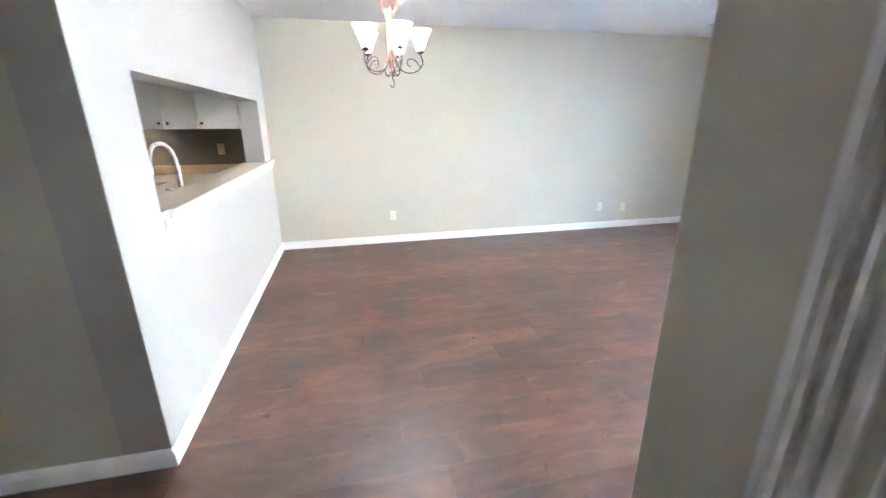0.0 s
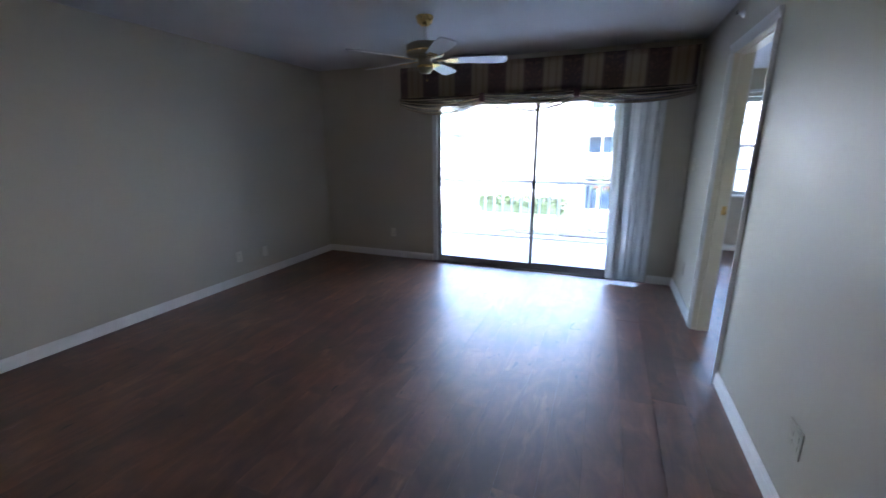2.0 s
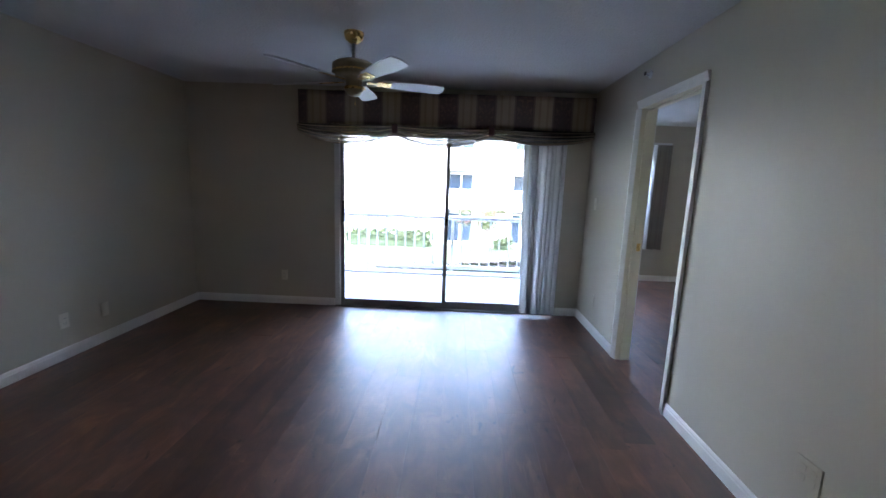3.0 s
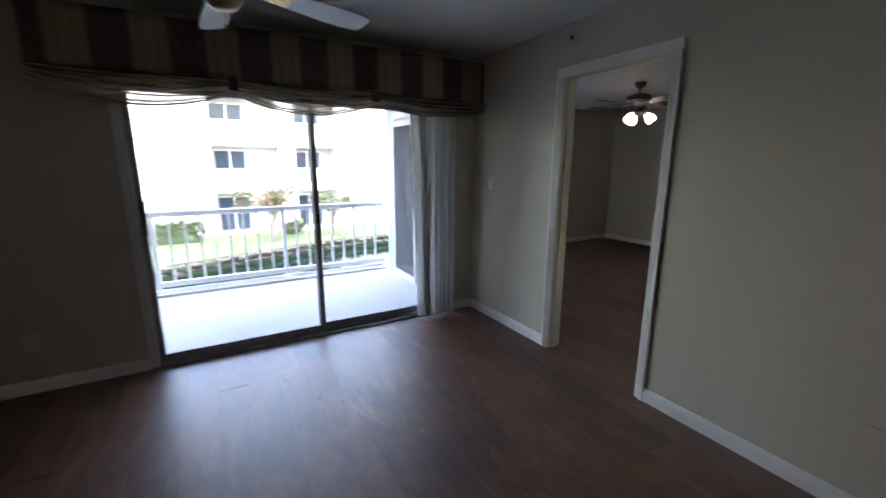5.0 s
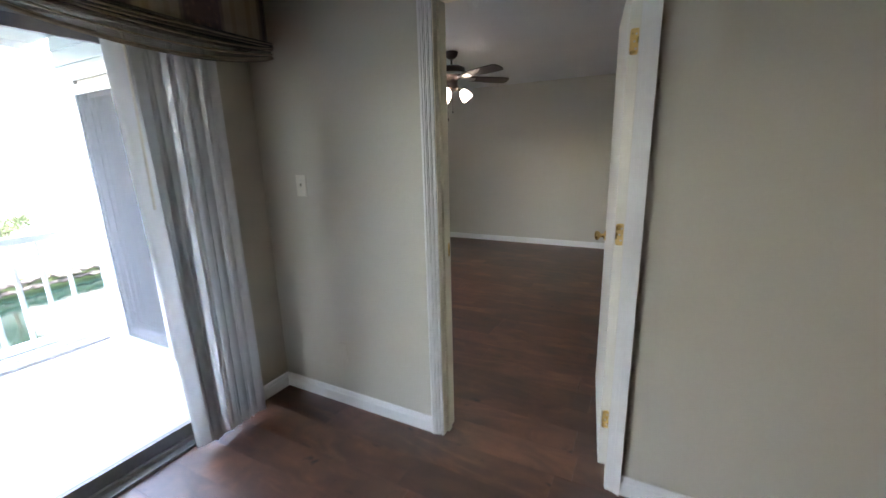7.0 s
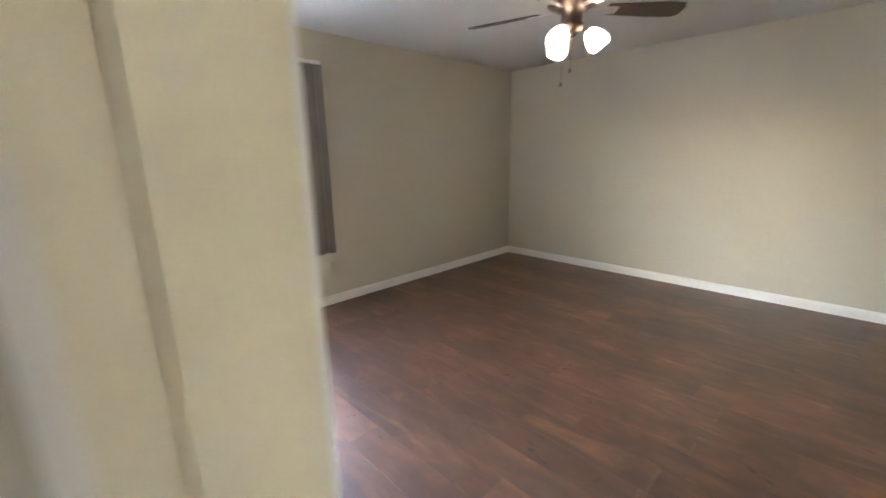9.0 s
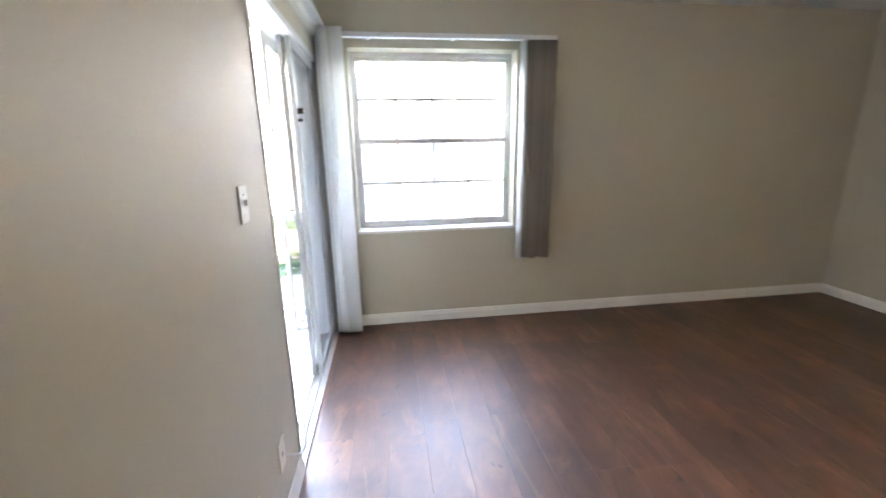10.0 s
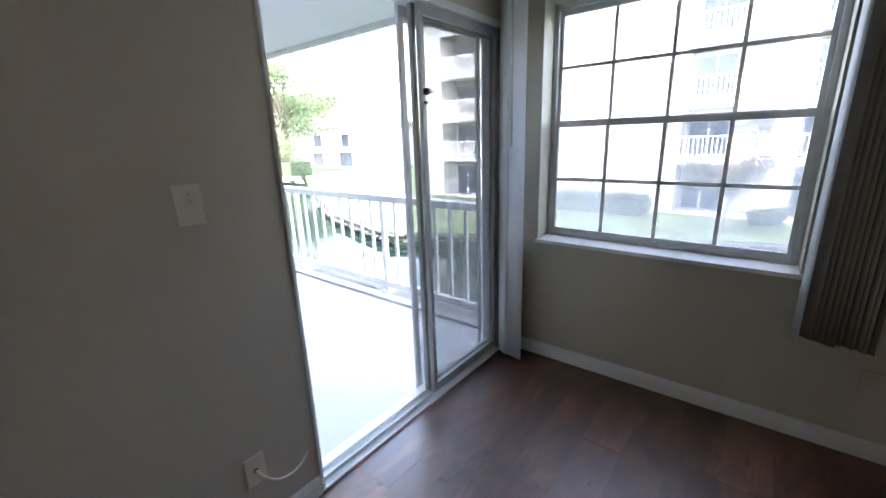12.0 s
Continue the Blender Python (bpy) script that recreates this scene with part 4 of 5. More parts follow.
m = Matrix.Translation((7.32, 0.853, 2.19)) @ Matrix.Rotation(radians(58), 4, "Z")
part("vane", vane(Shape(), m, 2.17, 0.089), VANE, vb2, smooth=True)
part("vane", vane(Shape(), Matrix.Translation((7.312, 0.80, 2.19)) @ Matrix.Rotation(radians(80), 4, "Z"), 2.17, 0.18), VANE, vb2, smooth=True)
part("wand", Shape().tube([(7.30, 0.80, 2.17), (7.296, 0.797, 1.35)], 0.004, 8), PLASTIC, vb2)

# Grey vanes darkened further for hanging backlit; the end vane stays white.
VANE_BACKLIT = mat("backlit_grey_vane", (0.23, 0.21, 0.18), 0.55, vary=0.06, scale=4, translucent=0.05, random_tint=0.1)
vb3 = thing("vertical_blind", (7.37, 0.0, 2.157), "grey vertical blind pushed to one side of the bedroom window", "blind")
part("headrail", Shape().box(7.345, 7.39, -0.79, 0.725, 2.14, 2.172, 0.003), ALU_WHITE, vb3)
for y in (0.55, -0.05, -0.6):
    part("bracket", Shape().box(7.39, XBE, y - 0.012, y + 0.012, 2.15, 2.178, 0.002), ALU_WHITE, vb3)
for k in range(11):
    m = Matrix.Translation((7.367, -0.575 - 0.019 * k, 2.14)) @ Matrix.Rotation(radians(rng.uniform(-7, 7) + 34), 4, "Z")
    part("vane", vane(Shape(), m, 1.60 + rng.uniform(-0.006, 0.006), 0.089), VANE_BACKLIT, vb3, smooth=True)
part("end_vane", vane(Shape(), Matrix.Translation((7.367, -0.552, 2.14)) @ Matrix.Rotation(radians(12), 4, "Z"), 1.61, 0.089), VANE, vb3, "white end vane", True)

# ---------------------------------------------------------------- plates on the walls
def plate(name, at, normal, kind, group, label, cat, material=PLASTIC):
    """A wall plate centred at a point; normal is one of +x -x +y -y."""
    turn = {"-y": 0, "+x": 90, "+y": 180, "-x": 270}[normal]
    m = Matrix.Translation(at) @ Matrix.Rotation(radians(turn), 4, "Z")
    t = thing(name, at, label, cat, group)

    def put(s):
        bmesh.ops.transform(s.bm, matrix=m, verts=s.bm.verts)
        return s
    w = {"double": 0.058}.get(kind, 0.035)
    part("cover_plate", put(Shape().box(-w, w, -0.006, 0, -0.058, 0.058, 0.002)), material, t)
    if kind == "switch":
        part("toggle", put(Shape().box(-0.005, 0.005, -0.017, -0.006, -0.004, 0.014, 0.002)), PLASTIC, t)
        for z in (-0.03, 0.03):
            part("screw", put(Shape().box(-0.0028, 0.0028, -0.0068, -0.006, z - 0.0028, z + 0.0028)), STEEL, t)
    elif kind == "blank":
        part("screw", put(Shape().box(-0.003, 0.003, -0.0068, -0.006, -0.003, 0.003)), STEEL, t)
    elif kind == "cable":
        part("hole", put(Shape().box(-0.007, 0.007, -0.0066, -0.006, -0.008, 0.008)), SLOT, t)
    else:
        for cx in ((-0.023, 0.023) if kind == "double" else (0,)):
            for z in (-0.02, 0.02):
                r = part("receptacle", put(Shape().box(cx - 0.016, cx + 0.016, -0.0078, -0.006, z - 0.013, z + 0.013, 0.0005)), material, t)
                part("slot", put(Shape().box(cx - 0.008, cx - 0.0055, -0.0084, -0.0078, z - 0.004, z + 0.006)
                                 .box(cx + 0.0055, cx + 0.008, -0.0084, -0.0078, z - 0.003, z + 0.005)
                                 .box(cx - 0.002, cx + 0.002, -0.0084, -0.0078, z - 0.010, z - 0.006)), SLOT if material is PLASTIC else material, r)
    return t


OUT = "ivory duplex power outlet low on the wall"
plate("power_outlet", (0.995, YN, 0.34), "-y", "outlet", "outlets", OUT, "outlet")
plate("power_outlet", (3.83, YN, 0.30), "-y", "outlet", "outlets", OUT, "outlet")
plate("cable_plate", (4.19, YN, 0.28), "-y", "blank", "", "small ivory cable plate low on the wall", "wall plate")
plate("power_outlet", (XE, 4.41, 0.34), "-x", "outlet", "outlets", OUT, "outlet")
OUT_P = "double power outlet painted over in the wall colour"
plate("power_outlet", (2.42, YS, 0.372), "+y", "double", "outlets", OUT_P, "outlet", WALL)
OUT_Q = "power outlet painted over in the wall colour"
plate("power_outlet", (4.953, YS, 0.335), "+y", "outlet", "outlets", OUT_Q, "outlet", WALL)
plate("light_switch", (5.142, YS, 1.297), "+y", "switch", "switches", "ivory toggle light switch on the wall", "switch")
plate("power_outlet", (XBE, -0.83, 0.352), "-x", "outlet", "outlets", OUT_Q, "outlet", WALL)
plate("light_switch", (5.65, YB, 1.25), "-y", "switch", "switches", "ivory toggle light switch on the bedroom wall", "switch")
plate("light_switch", (4.60, YB, 1.24), "-y", "switch", "switches", "ivory toggle light switch beside the bedroom door", "switch")
plate("power_outlet", (5.40, YB, 0.31), "-y", "outlet", "outlets", OUT, "outlet")
plate("power_outlet", (4.35, YBS, 0.35), "+y", "outlet", "outlets", OUT_Q, "outlet", WALL)
plate("power_outlet", (6.55, YBS, 0.33), "+y", "outlet", "outlets", OUT_Q, "outlet", WALL)
cable = plate("cable_plate", (5.69, YB, 0.30), "-y", "cable", "", "ivory wall plate with a loose white coaxial cable", "wall plate")
part("cable", Shape().tube(arc([(5.69, YB - 0.006, 0.30), (5.70, YB - 0.04, 0.285), (5.735, YB - 0.06, 0.258), (5.785, YB - 0.065, 0.246), (5.83, YB - 0.06, 0.254), (5.865, YB - 0.05, 0.276)], 6), 0.0042, 8), WHITE, cable, "white coaxial cable")
part("connector", Shape().tube([(5.865, YB - 0.05, 0.276), (5.878, YB - 0.047, 0.288)], 0.005, 8), STEEL, cable)
spr = thing("sprinkler_head", (4.213, YS, 2.32), "small chrome sidewall sprinkler head above the door", "sprinkler")
part("escutcheon", Shape().lathe([(0.03, 0), (0.028, 0.006), (0.014, 0.012), (0.01, 0.03)], (4.213, YS, 2.32), Matrix.Rotation(radians(-90), 4, "X"), 20), STEEL, spr, smooth=True)
part("deflector", Shape().box(4.198, 4.228, YS + 0.042, YS + 0.046, 2.312, 2.338, 0.001).box(4.209, 4.217, YS + 0.028, YS + 0.044, 2.317, 2.323), BRONZE, spr)

# ---------------------------------------------------------------- kitchen behind the pass-through
ledge = thing("ledge", (XW, 3.9, 1.0), "cream laminate ledge with a rounded end on the pass-through", "ledge")
R = 0.10
cx_, cy_ = XW + 0.028 - R, 2.65 + R
pts = [(XW - 0.21, 2.624), (XW + 0.002, 2.624)] + [(cx_ + R * math.cos(a), cy_ + R * math.sin(a)) for a in [radians(-42 + 42 * i / 8) for i in range(9)]] + [(XW + 0.028, YN - 0.002), (XW + 0.002, YN - 0.002), (XW + 0.002, 5.108), (XW - 0.21, 5.108)]
part("ledge_top", Shape().prism(pts, 1.003, 1.045), COUNTER, ledge)
part("edge_band", Shape().prism([(x + (0.004 if x > XW + 0.003 else 0), y) for x, y in pts[1:-2]], 1.006, 1.04), EDGE, ledge, "white ledge edge")
structure("trim_pass_through", Shape().box(XW - 0.001, XW + 0.010, 2.63, YN - 0.017, 0.955, 1.002, 0.003), WHITE, "white moulding under the ledge", "trim")
base = thing("sink_cabinet", (-0.8, 3.9, 0), "white kitchen sink cabinet against the pass-through wall", "cabinet")
part("body", Shape().box(-1.08, XW - 0.182, 2.40, 4.80, 0.1, 0.872), CABINET, base)
part("toe_kick", Shape().box(-1.02, XW - 0.182, 2.40, 4.80, 0.0, 0.1), SLOT, base)
wt = thing("countertop", (-0.8, 3.9, 0.87), "cream laminate kitchen countertop", "countertop")
part("slab", Shape().box(-1.12, XW - 0.184, 2.37, 4.82, 0.874, 0.912, 0.006), COUNTER, wt)
part("slab", Shape().box(-1.46, XW - 0.184, 4.82, YN - 0.003, 0.874, 0.912, 0.006), COUNTER, wt)
part("upstand", Shape().box(-1.46, XW - 0.184, YN - 0.022, YN - 0.003, 0.913, 1.005, 0.003), COUNTER, wt)
sinkt = thing("kitchen_faucet", (-0.72, 3.98, 0.912), "arched chrome kitchen faucet behind the ledge", "faucet")
part("spout", Shape().tube(arc([(-0.72, 3.98, 0.912), (-0.72, 3.985, 1.10), (-0.725, 3.96, 1.22), (-0.745, 3.88, 1.29), (-0.77, 3.78, 1.28), (-0.785, 3.73, 1.20), (-0.788, 3.725, 1.14)], 7), 0.014, 12), STEEL, sinkt, smooth=True)
part("base_ring", Shape().lathe([(0.028, 0), (0.028, 0.01), (0.02, 0.03), (0.015, 0.05)], (-0.72, 3.98, 0.912), seg=18), STEEL, sinkt, smooth=True)
part("lever", Shape().tube([(-0.72, 3.87, 0.915), (-0.72, 3.87, 0.965), (-0.76, 3.82, 0.985)], 0.008, 8), STEEL, sinkt)
for i, (x0, x1) in enumerate(((-0.88, XW - 0.183), (-1.46, -0.884))):
    c = thing("wall_cabinet", ((x0 + x1) / 2, 5.3, 1.375), "white wall-hung kitchen cabinet with dark knobs", "cabinet", "wall cabinets")
    part("body", Shape().box(x0, x1, 5.135, YN - 0.001, 1.375, 2.14), CABINET, c)
    doors = ((x0 + 0.004, x1 - 0.004),) if i == 0 else ((x0 + 0.004, (x0 + x1) / 2 - 0.002), ((x0 + x1) / 2 + 0.002, x1 - 0.004))
    for j, (d0, d1) in enumerate(doors):
        d = part("cabinet_door", Shape().box(d0, d1, 5.115, 5.134, 1.38, 2.135, 0.003), CABINET, c)
        kx = d0 + 0.035 if (i == 0 or j == 1) else d1 - 0.035
        part("knob", Shape().lathe([(0.006, 0), (0.006, 0.012), (0.015, 0.018), (0.014, 0.026), (0.002, 0.03)], (kx, 5.115, 1.43), Matrix.Rotation(radians(90), 4, "X"), 14), BRONZE, d, "dark bronze knob", True)
structure("backsplash", Shape().box(-3.0, XW - 0.184, YN - 0.012, YN - 0.002, 1.006, 1.374), SPLASH, "dark grey kitchen backsplash", "backsplash")
plate("power_outlet", (-0.80, YN - 0.012, 1.165), "-y", "outlet", "outlets", "ivory outlet on the dark backsplash", "outlet")
hood = thing("range_hood", (-1.85, 5.25, 1.45), "black range hood over the stove", "range hood")
part("hood_body", Shape().box(-2.22, -1.465, 4.97, YN - 0.013, 1.44, 1.60, 0.006), BLACK, hood)
part("hood_lamp", Shape().box(-1.75, -1.6, 5.1, 5.2, 1.432, 1.439), mat("hood_lamp_glow", (0.9, 0.8, 0.6), 0.4, emit=0.25, emit_colour=(1.0, 0.68, 0.36)), hood, "warm lit hood lamp")
stove = thing("stove", (-1.85, 5.1, 0), "white freestanding kitchen stove under the hood", "stove")
part("stove_body", Shape().box(-2.22, -1.468, 4.80, YN - 0.014, 0, 0.90, 0.008), WHITE, stove)
part("cooktop", Shape().box(-2.21, -1.478, 4.81, YN - 0.08, 0.901, 0.915, 0.004), BLACK, stove, "black cooktop")
part("control_panel", Shape().box(-2.21, -1.478, YN - 0.078, YN - 0.016, 0.915, 1.10, 0.006), WHITE, stove)
for x, y in ((-2.03, 4.98), (-1.66, 4.98), (-2.03, 5.22), (-1.66, 5.22)):
    part("burner", Shape().lathe([(0.09, 0), (0.09, 0.008), (0.07, 0.012), (0.01, 0.012)], (x, y, 0.9155), seg=22), BRONZE, stove)
structure("kitchen_floor", Shape().box(-3.1, XW - 0.18, 2.36, YN, -0.006, -0.001), COUNTER, "pale kitchen floor", "floor")

# ---------------------------------------------------------------- outside: canal, lawn, buildings, plants
ZG, ZW = -2.65, -3.22
SHORE = [(23.5, -120), (24.4, -30), (24.4, -8), (23.7, -1.6), (22.3, 2.4), (21.2, 5.2), (17.6, 12.4), (19.4, 18.6), (23.4, 26), (34, 44), (60, 90)]


def shore_x(y):
    for (x0, y0), (x1, y1) in zip(SHORE, SHORE[1:]):
        if y0 <= y <= y1:
            return x0 + (x1 - x0) * (y - y0) / (y1 - y0)
    return SHORE[-1][0]


s = Shape()
far = [s.bm.verts.new((x, y, ZG)) for x, y in SHORE]
out = [s.bm.verts.new((900, y * (8 if abs(y) > 80 else 1), ZG)) for x, y in SHORE]
for i in range(len(SHORE) - 1):
    s.bm.faces.new((far[i], out[i], out[i + 1], far[i + 1]))
low = [s.bm.verts.new((x, y, ZW - 0.6)) for x, y in SHORE]
for i in range(len(SHORE) - 1):
    s.bm.faces.new((low[i], far[i], far[i + 1], low[i + 1]))
near_y = (-120, 90)
n0, n1 = [s.bm.verts.new((9.6, y, ZG)) for y in near_y]
m0, m1 = [s.bm.verts.new((9.6, y, ZW - 0.6)) for y in near_y]
w0, w1 = [s.bm.verts.new((-900, y * 8, ZG)) for y in near_y]
s.bm.faces.new((w0, n0, n1, w1))
s.bm.faces.new((n0, m0, m1, n1))
s.bm.faces.new((m0, low[0], low[5], m1))
structure("ground", s, GRASS, "green lawn on the canal banks", "lawn")
structure("water", Shape().box(9.4, 70, -150, 150, ZW - 0.1, ZW), WATER, "dark green canal water", "water")

rng = random.Random(11)
wallt = thing("seawall", (20.5, 3, ZG), "low seawall of dark rough stones along the canal", "seawall", kind="structure")
stone_mesh = []
for k in range(6):
    s = Shape()
    bmesh.ops.create_icosphere(s.bm, subdivisions=1, radius=0.5)
    for v in s.bm.verts:
        v.co *= rng.uniform(0.75, 1.15)
    me = bpy.data.meshes.new("stone")
    s.bm.to_mesh(me)
    s.bm.free()
    me.materials.append(STONE)
    stone_mesh.append(me)
y = -8.0
while y < 25:
    for layer in range(2):
        ob = new("stone", rng.choice(stone_mesh))
        ob.parent = wallt
        wx, wy, wz = shore_x(y) - 0.12 - 0.1 * rng.random(), y + 0.2 * layer, (ZG - 0.10, ZG - 0.36)[layer]
        ob.location = Vector((wx, wy, wz)) - Vector((20.5, 3, ZG))
        ob.scale = (0.42, rng.uniform(0.45, 0.8), rng.uniform(0.17, 0.26))
        ob.rotation_euler = (rng.uniform(-0.2, 0.2), rng.uniform(-0.12, 0.12), rng.uniform(-0.35, 0.35))
    y += rng.uniform(0.36, 0.5)


def leaves(s, centre, radii, count, size, rnd, hollow=0.35):
    """Many small leaf blades scattered through an uneven ellipsoid."""
    for _ in range(count):
        d = Vector((rnd.gauss(0, 1), rnd.gauss(0, 1), rnd.gauss(0, 1))).normalized()
        r = rnd.uniform(hollow, 1.0) ** 0.6 * (0.82 + 0.3 * noise.noise(d * 2.3 + Vector(centre)))
        c = Vector(centre) + Vector((d.x * radii[0], d.y * radii[1], d.z * radii[2])) * r
        a = Vector((rnd.gauss(0, 1), rnd.gauss(0, 1), rnd.gauss(0, 0.7))).normalized() * size * rnd.uniform(0.6, 1.3)
        b = a.cross(Vector((rnd.gauss(0, 1), rnd.gauss(0, 1), rnd.gauss(0, 1)))).normalized() * size * 0.45
        vs = [s.bm.verts.new(c + q) for q in (-a, b, a, -b)]
        s.bm.faces.new(vs)
    return s


def tree(name, x, y, height, spread, label, leaf, seed, count=1800, size=0.22, flowers=0, low=0.6):
    rnd = random.Random(seed)
    t = thing(name, (x, y, ZG), label, "tree")
    top = Vector((x + rnd.uniform(-0.2, 0.2), y + rnd.uniform(-0.2, 0.2), ZG + height * 0.45))
    trunk = Shape().tube(arc([(x, y, ZG), (x + 0.06 * height * rnd.uniform(-0.5, 0.5), y, ZG + height * 0.22), top], 5), 0.028 * height, 9, 0.016 * height)
    crown, bloom = Shape(), Shape()
    limbs = 16 if height > 8 else 9
    for k in range(limbs):
        a = 2 * math.pi * k * (0.382 if limbs > 9 else 1 / 9) + rnd.uniform(-0.3, 0.3)
        tip = Vector((x + spread * rnd.uniform(0.15, 0.75) * math.cos(a), y + spread * rnd.uniform(0.15, 0.75) * math.sin(a), ZG + height * rnd.uniform(low, 0.9)))
        trunk.tube(arc([top - Vector((0, 0, 0.12 * height * rnd.random())), top.lerp(tip, 0.5) + Vector((0, 0, 0.04 * height)), tip], 4), 0.012 * height, 6, 0.004 * height)
        leaves(crown, tip, (spread * 0.45, spread * 0.45, height * 0.15), count // limbs, size, rnd, 0.1)
        if flowers:
            leaves(bloom, tip + Vector((0, 0, height * 0.05)), (spread * 0.4, spread * 0.4, height * 0.14), flowers // limbs, size, rnd, 0.5)
    part("trunk", trunk, BARK, t)
    part("crown", crown, leaf, t)
    if flowers:
        part("blossom", bloom, FLOWER, t, "coral red blossom")
    else:
        bloom.bm.free()
    return t


def hedge(x0, x1, y0, y1, h, seed, label, leaf):
    rnd = random.Random(seed)
    t = thing("hedge", ((x0 + x1) / 2, (y0 + y1) / 2, ZG), label, "hedge")
    s = Shape()
    n = int((y1 - y0) / 0.55)
    for k in range(n):
        leaves(s, ((x0 + x1) / 2, y0 + 0.55 * (k + 0.5), ZG + h * 0.5 + rnd.uniform(-0.05, 0.1)), ((x1 - x0) / 2, 0.5, h * 0.52), 320, 0.11, rnd, 0.5)
    part("foliage", s, leaf, t)
    core = Shape().box(x0 + 0.3, x1 - 0.3, y0 + 0.25, y1 - 0.25, ZG, ZG + h * 0.62, 0.12)
    part("stems", core, LEAF, t, "shaded inner leaves")


hedge(25.9, 27.1, 3.9, 9.5, 1.25, 4, "clipped yellow-green hedge by the building", LEAF_Y)
hedge(26.2, 27.2, -1.2, 0.2, 0.8, 6, "low green hedge by the building", LEAF)
tree("flowering_tree", 24.6, 0.7, 3.3, 1.7, "small tree with coral red blossom on the lawn", LEAF_Y, 7, 1500, 0.09, 300, low=0.5)
tree("small_tree", 25.2, -2.6, 2.6, 1.2, "small grey-green tree on the lawn", LEAF, 9, 900, 0.10)
tree("large_tree", 37, 52, 15.5, 8.5, "tall airy pale green tree beyond the canal", LEAF_PALE, 12, 15000, 0.2, low=0.2)
tree("large_tree", 52, 70, 13, 8, "large leafy green tree beyond the canal", LEAF, 13, 10000, 0.4, low=0.2)
hedge(32, 35.5, 44, 52, 2.7, 14, "dense green shrubs below the tree", LEAF)

BX0, FLOORS = 28.0, ((ZG, -0.28), (0.08, 2.32), (2.72, 4.98), (5.38, 7.64))
BAYS = [(-19.5, -17.0), (-15.2, -12.7), (-3.75, -1.3), (-0.4, 3.12), (9.6, 12.1), (14.2, 17.6)]
SMALL = [(3.52, 4.36), (-5.1, -4.3), (-7.7, -7.05), (7.4, 8.3), (-10.5, -9.6)]
apt = thing("apartment_building", (BX0 + 5, 4, ZG), "three-storey white apartment building with recessed balconies across the canal", "building")
holes = [(a, b, lo, hi) for a, b in BAYS for lo, hi in FLOORS] + [(a, b, lo + 0.95, lo + 1.6) for a, b in SMALL for lo, hi in FLOORS]
part("wall", pierced(Shape(), "y", -24, 19.6, BX0, BX0 + 0.3, ZG, 8.66, holes), STUCCO, apt)
part("wall", Shape().box(BX0 + 1.7, BX0 + 1.9, -24, 19.6, ZG, 8.66).box(BX0 + 0.3, BX0 + 11, -24.2, -24, ZG, 8.66).box(BX0 + 0.3, BX0 + 11, 19.6, 19.8, ZG, 8.66), STUCCO, apt)
roof = Shape().box(BX0 - 0.5, BX0 + 11.2, -24.6, 20.2, 8.66, 8.9)
part("roof", roof, ROOF, apt)
for a, b in BAYS:
    for lo, hi in FLOORS:
        bal = part("balcony", Shape().box(BX0 - 0.08, BX0 + 1.7, a - 0.05, b + 0.05, lo - 0.3, lo + 0.02).box(BX0 + 0.3, BX0 + 1.7, a - 0.12, a, lo, hi + 0.06).box(BX0 + 0.3, BX0 + 1.7, b, b + 0.12, lo, hi + 0.06), STUCCO, apt)
        g0 = b - 1.75
        # Paler panes in this bay stand for glass washed out by glare.
        pane = part("glass_door", Shape().box(BX0 + 1.64, BX0 + 1.69, g0, g0 + 0.74, lo + 0.05, lo + 2.0).box(BX0 + 1.64, BX0 + 1.69, g0 + 0.82, g0 + 1.58, lo + 0.05, lo + 2.0), FARPALE if 9 < a < 13 else FARGLASS, bal)
        part("door_frame", Shape().box(BX0 + 1.62, BX0 + 1.68, g0 + 0.74, g0 + 0.82, lo + 0.02, lo + 2.05).box(BX0 + 1.62, BX0 + 1.68, g0 - 0.08, g0 + 1.66, lo + 2.0, lo + 2.08), WHITE, bal)
        s = Shape().box(BX0 - 0.06, BX0 + 0.06, a, b, lo + 0.92, lo + 1.0).box(BX0 - 0.04, BX0 + 0.04, a, b, lo + 0.1, lo + 0.16)
        k = a + 0.07
        while k < b and lo > -1:
            s.box(BX0 - 0.025, BX0 + 0.025, k - 0.03, k + 0.03, lo + 0.16, lo + 0.92)
            k += 0.19
        if lo > -1:
            part("railing", s, RAILW, bal)
        else:
            s.bm.free()
for a, b in SMALL:
    for lo, hi in FLOORS:
        w = part("window", Shape().box(BX0 + 0.12, BX0 + 0.15, a, b, lo + 0.95, lo + 1.6), FARPALE, apt)
        part("window_frame", Shape().box(BX0 + 0.05, BX0 + 0.11, (a + b) / 2 - 0.03, (a + b) / 2 + 0.03, lo + 0.95, lo + 1.6).box(BX0 + 0.05, BX0 + 0.11, a, b, lo + 1.25, lo + 1.3), WHITE, w)

house = thing("house", (47, 52, ZG), "white two-storey house with a grey roof beyond the canal", "house")
part("wall", pierced(Shape(), "y", 44, 62, 44, 44.3, ZG, 3.2, [(47.0, 50.0, ZG + 0.3, ZG + 2.3), (54, 56.5, ZG + 0.3, ZG + 2.2), (47.5, 49.2, 0.5, 2.2), (54, 56, 0.5, 2.2)]).box(44.3, 54, 44, 44.3, ZG, 3.2).box(44.3, 54, 61.7, 62, ZG, 3.2), STUCCO, house)
part("window", Shape().box(44.15, 44.2, 47, 50, ZG + 0.3, ZG + 2.3), FARGLASS, house)
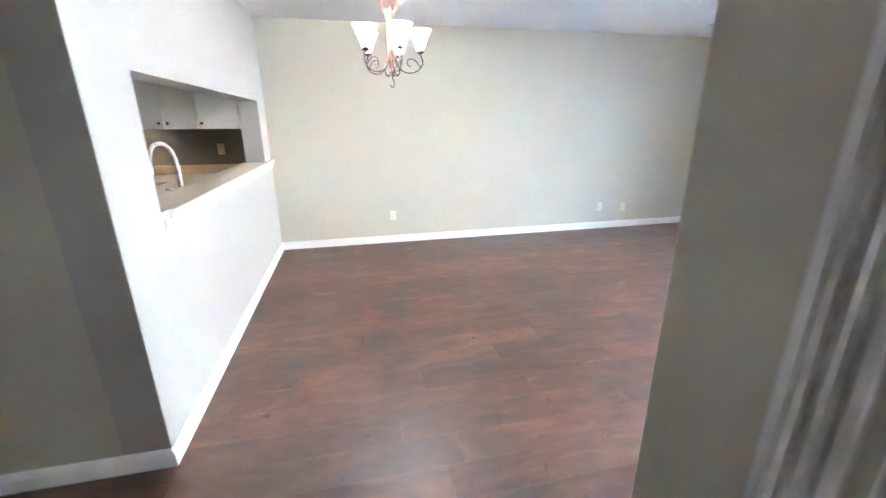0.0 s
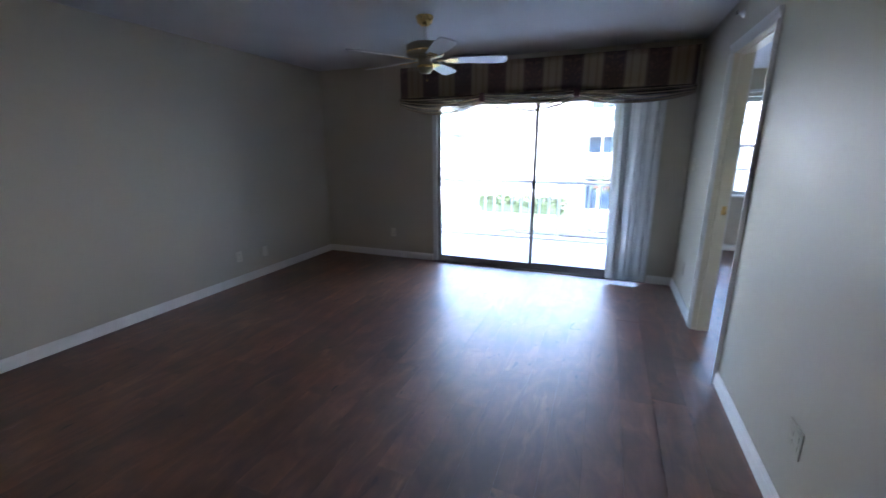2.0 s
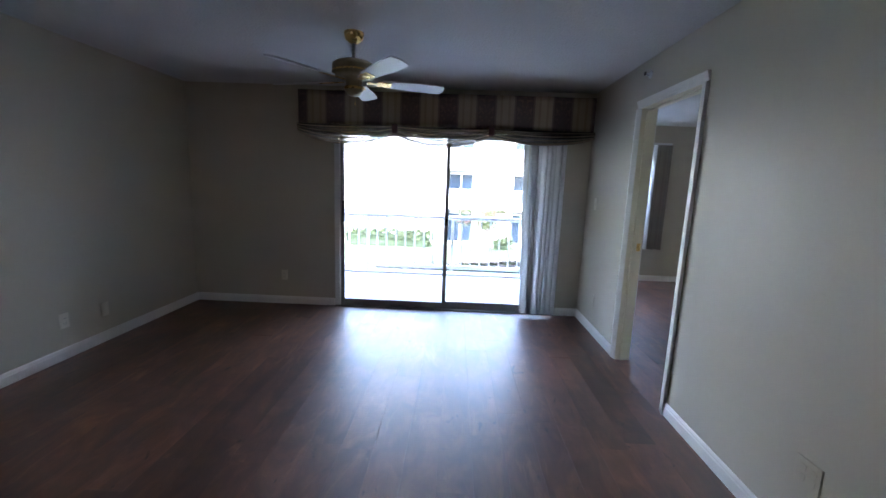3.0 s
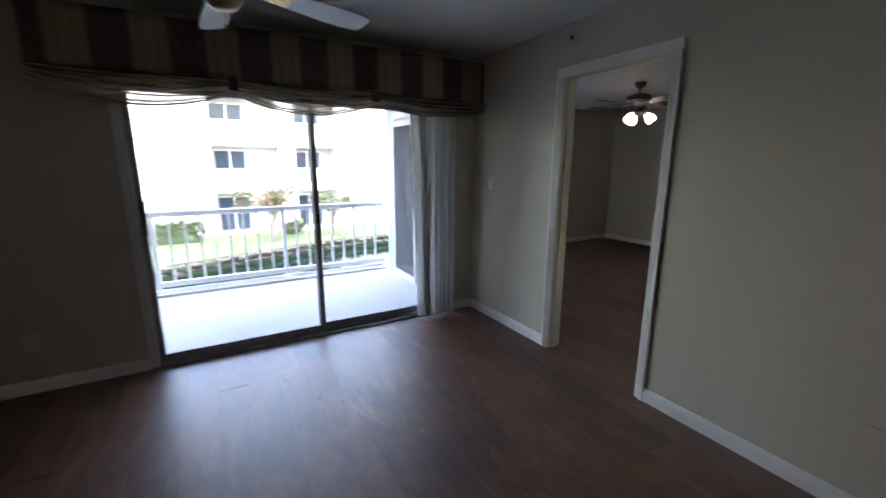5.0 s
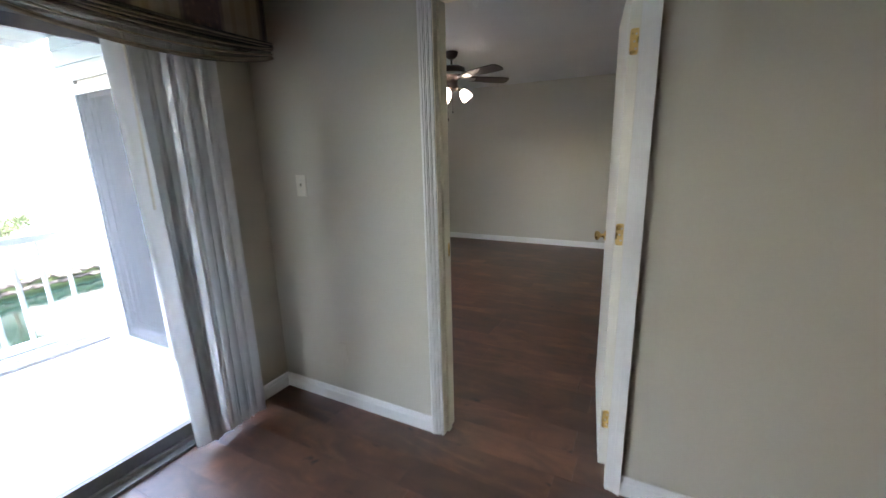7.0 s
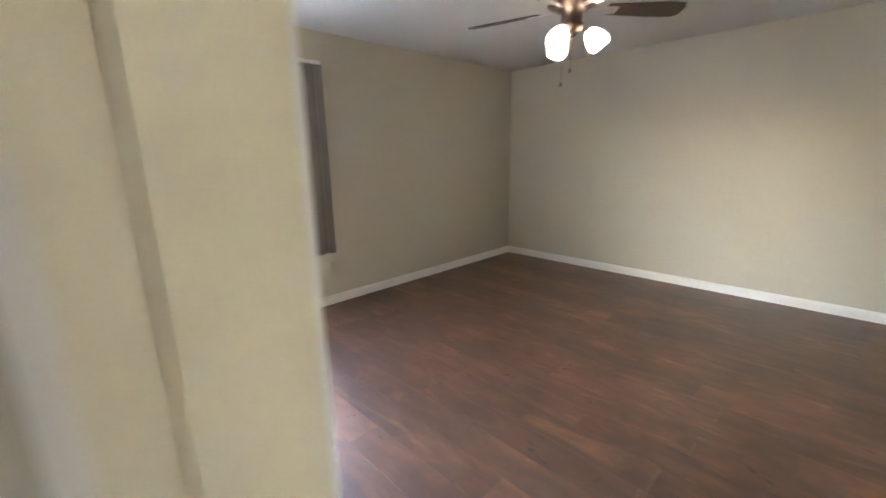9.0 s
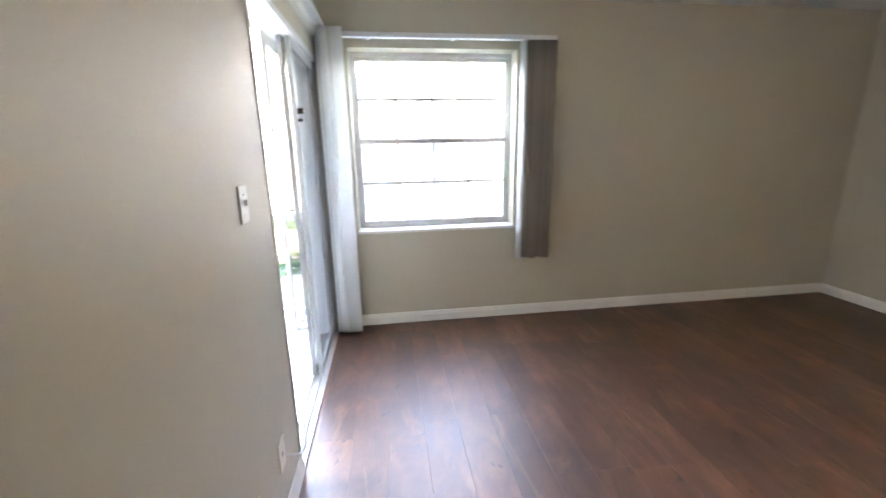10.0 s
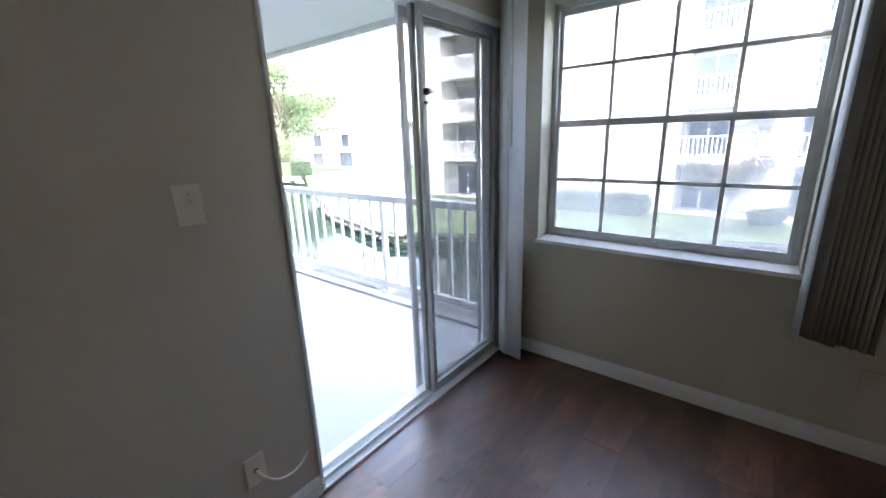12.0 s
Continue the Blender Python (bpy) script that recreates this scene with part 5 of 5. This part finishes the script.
part("window", Shape().box(44.15, 44.2, 54, 56.5, ZG + 0.3, ZG + 2.2), FARGLASS, house)
part("window", Shape().box(44.15, 44.2, 47.5, 49.2, 0.5, 2.2), FARGLASS, house)
part("window", Shape().box(44.15, 44.2, 54, 56, 0.5, 2.2), FARGLASS, house)
s = Shape()
ridge = [s.bm.verts.new(p) for p in ((43.4, 43.4, 3.2), (54.6, 43.4, 3.2), (49, 43.4, 5.4), (43.4, 62.6, 3.2), (54.6, 62.6, 3.2), (49, 62.6, 5.4))]
for f in ((0, 1, 2), (5, 4, 3), (0, 2, 5, 3), (1, 4, 5, 2), (0, 3, 4, 1)):
    s.bm.faces.new([ridge[i] for i in f])
part("roof", s, ROOF, house)

# ---------------------------------------------------------------- floor planks
plank_meshes = {}


def plank_mesh(length, width=0.18):
    key = (round(length, 2), round(width, 3))
    if key not in plank_meshes:
        bm = bmesh.new()
        g, c, d = 0.0003, 0.0005, 0.00005
        x, y = key[0] / 2, key[1] / 2
        low = [bm.verts.new((sx * (x - g), sy * (y - g), -0.006)) for sx, sy in ((-1, -1), (1, -1), (1, 1), (-1, 1))]
        mid = [bm.verts.new((sx * (x - g), sy * (y - g), -d)) for sx, sy in ((-1, -1), (1, -1), (1, 1), (-1, 1))]
        top = [bm.verts.new((sx * (x - g - c), sy * (y - g - c), 0)) for sx, sy in ((-1, -1), (1, -1), (1, 1), (-1, 1))]
        for a, b in ((low, mid), (mid, top)):
            for i in range(4):
                bm.faces.new((a[i], a[(i + 1) % 4], b[(i + 1) % 4], b[i]))
        bm.faces.new(top)
        me = bpy.data.meshes.new("plank")
        bm.to_mesh(me)
        bm.free()
        me.materials.append(PLANK)
        plank_meshes[key] = me
    return plank_meshes[key]


rng = random.Random(5)
y = YBS
while y < YN - 0.001:
    w = 0.18 if y + 0.18 < YN else YN - y
    if w < 0.02:
        break
    lo, hi = y, y + w
    if hi < YB:
        spans = [(3.483, XBE)] + ([(-1.4, 0.95)] if lo > -1.7 else [])
    elif lo < YB:
        spans = [(-1.4, XBE)]
    elif hi < 2.24:
        spans = [(-1.4, XE)]
    else:
        spans = [(XW, XE)] if lo > 2.2 else [(-1.4, XE)]
    for x0, x1 in spans:
        x = x0 - rng.uniform(0.05, 1.1)
        while x < x1 - 0.02:
            a, b = max(x, x0), min(x + 1.22, x1)
            if b - a > 0.03:
                ob = new("plank", plank_mesh(b - a, w))
                ob.location = ((a + b) / 2, (lo + hi) / 2, 0)
                ob.parent = FLOOR
            x += 1.22
    y += 0.18
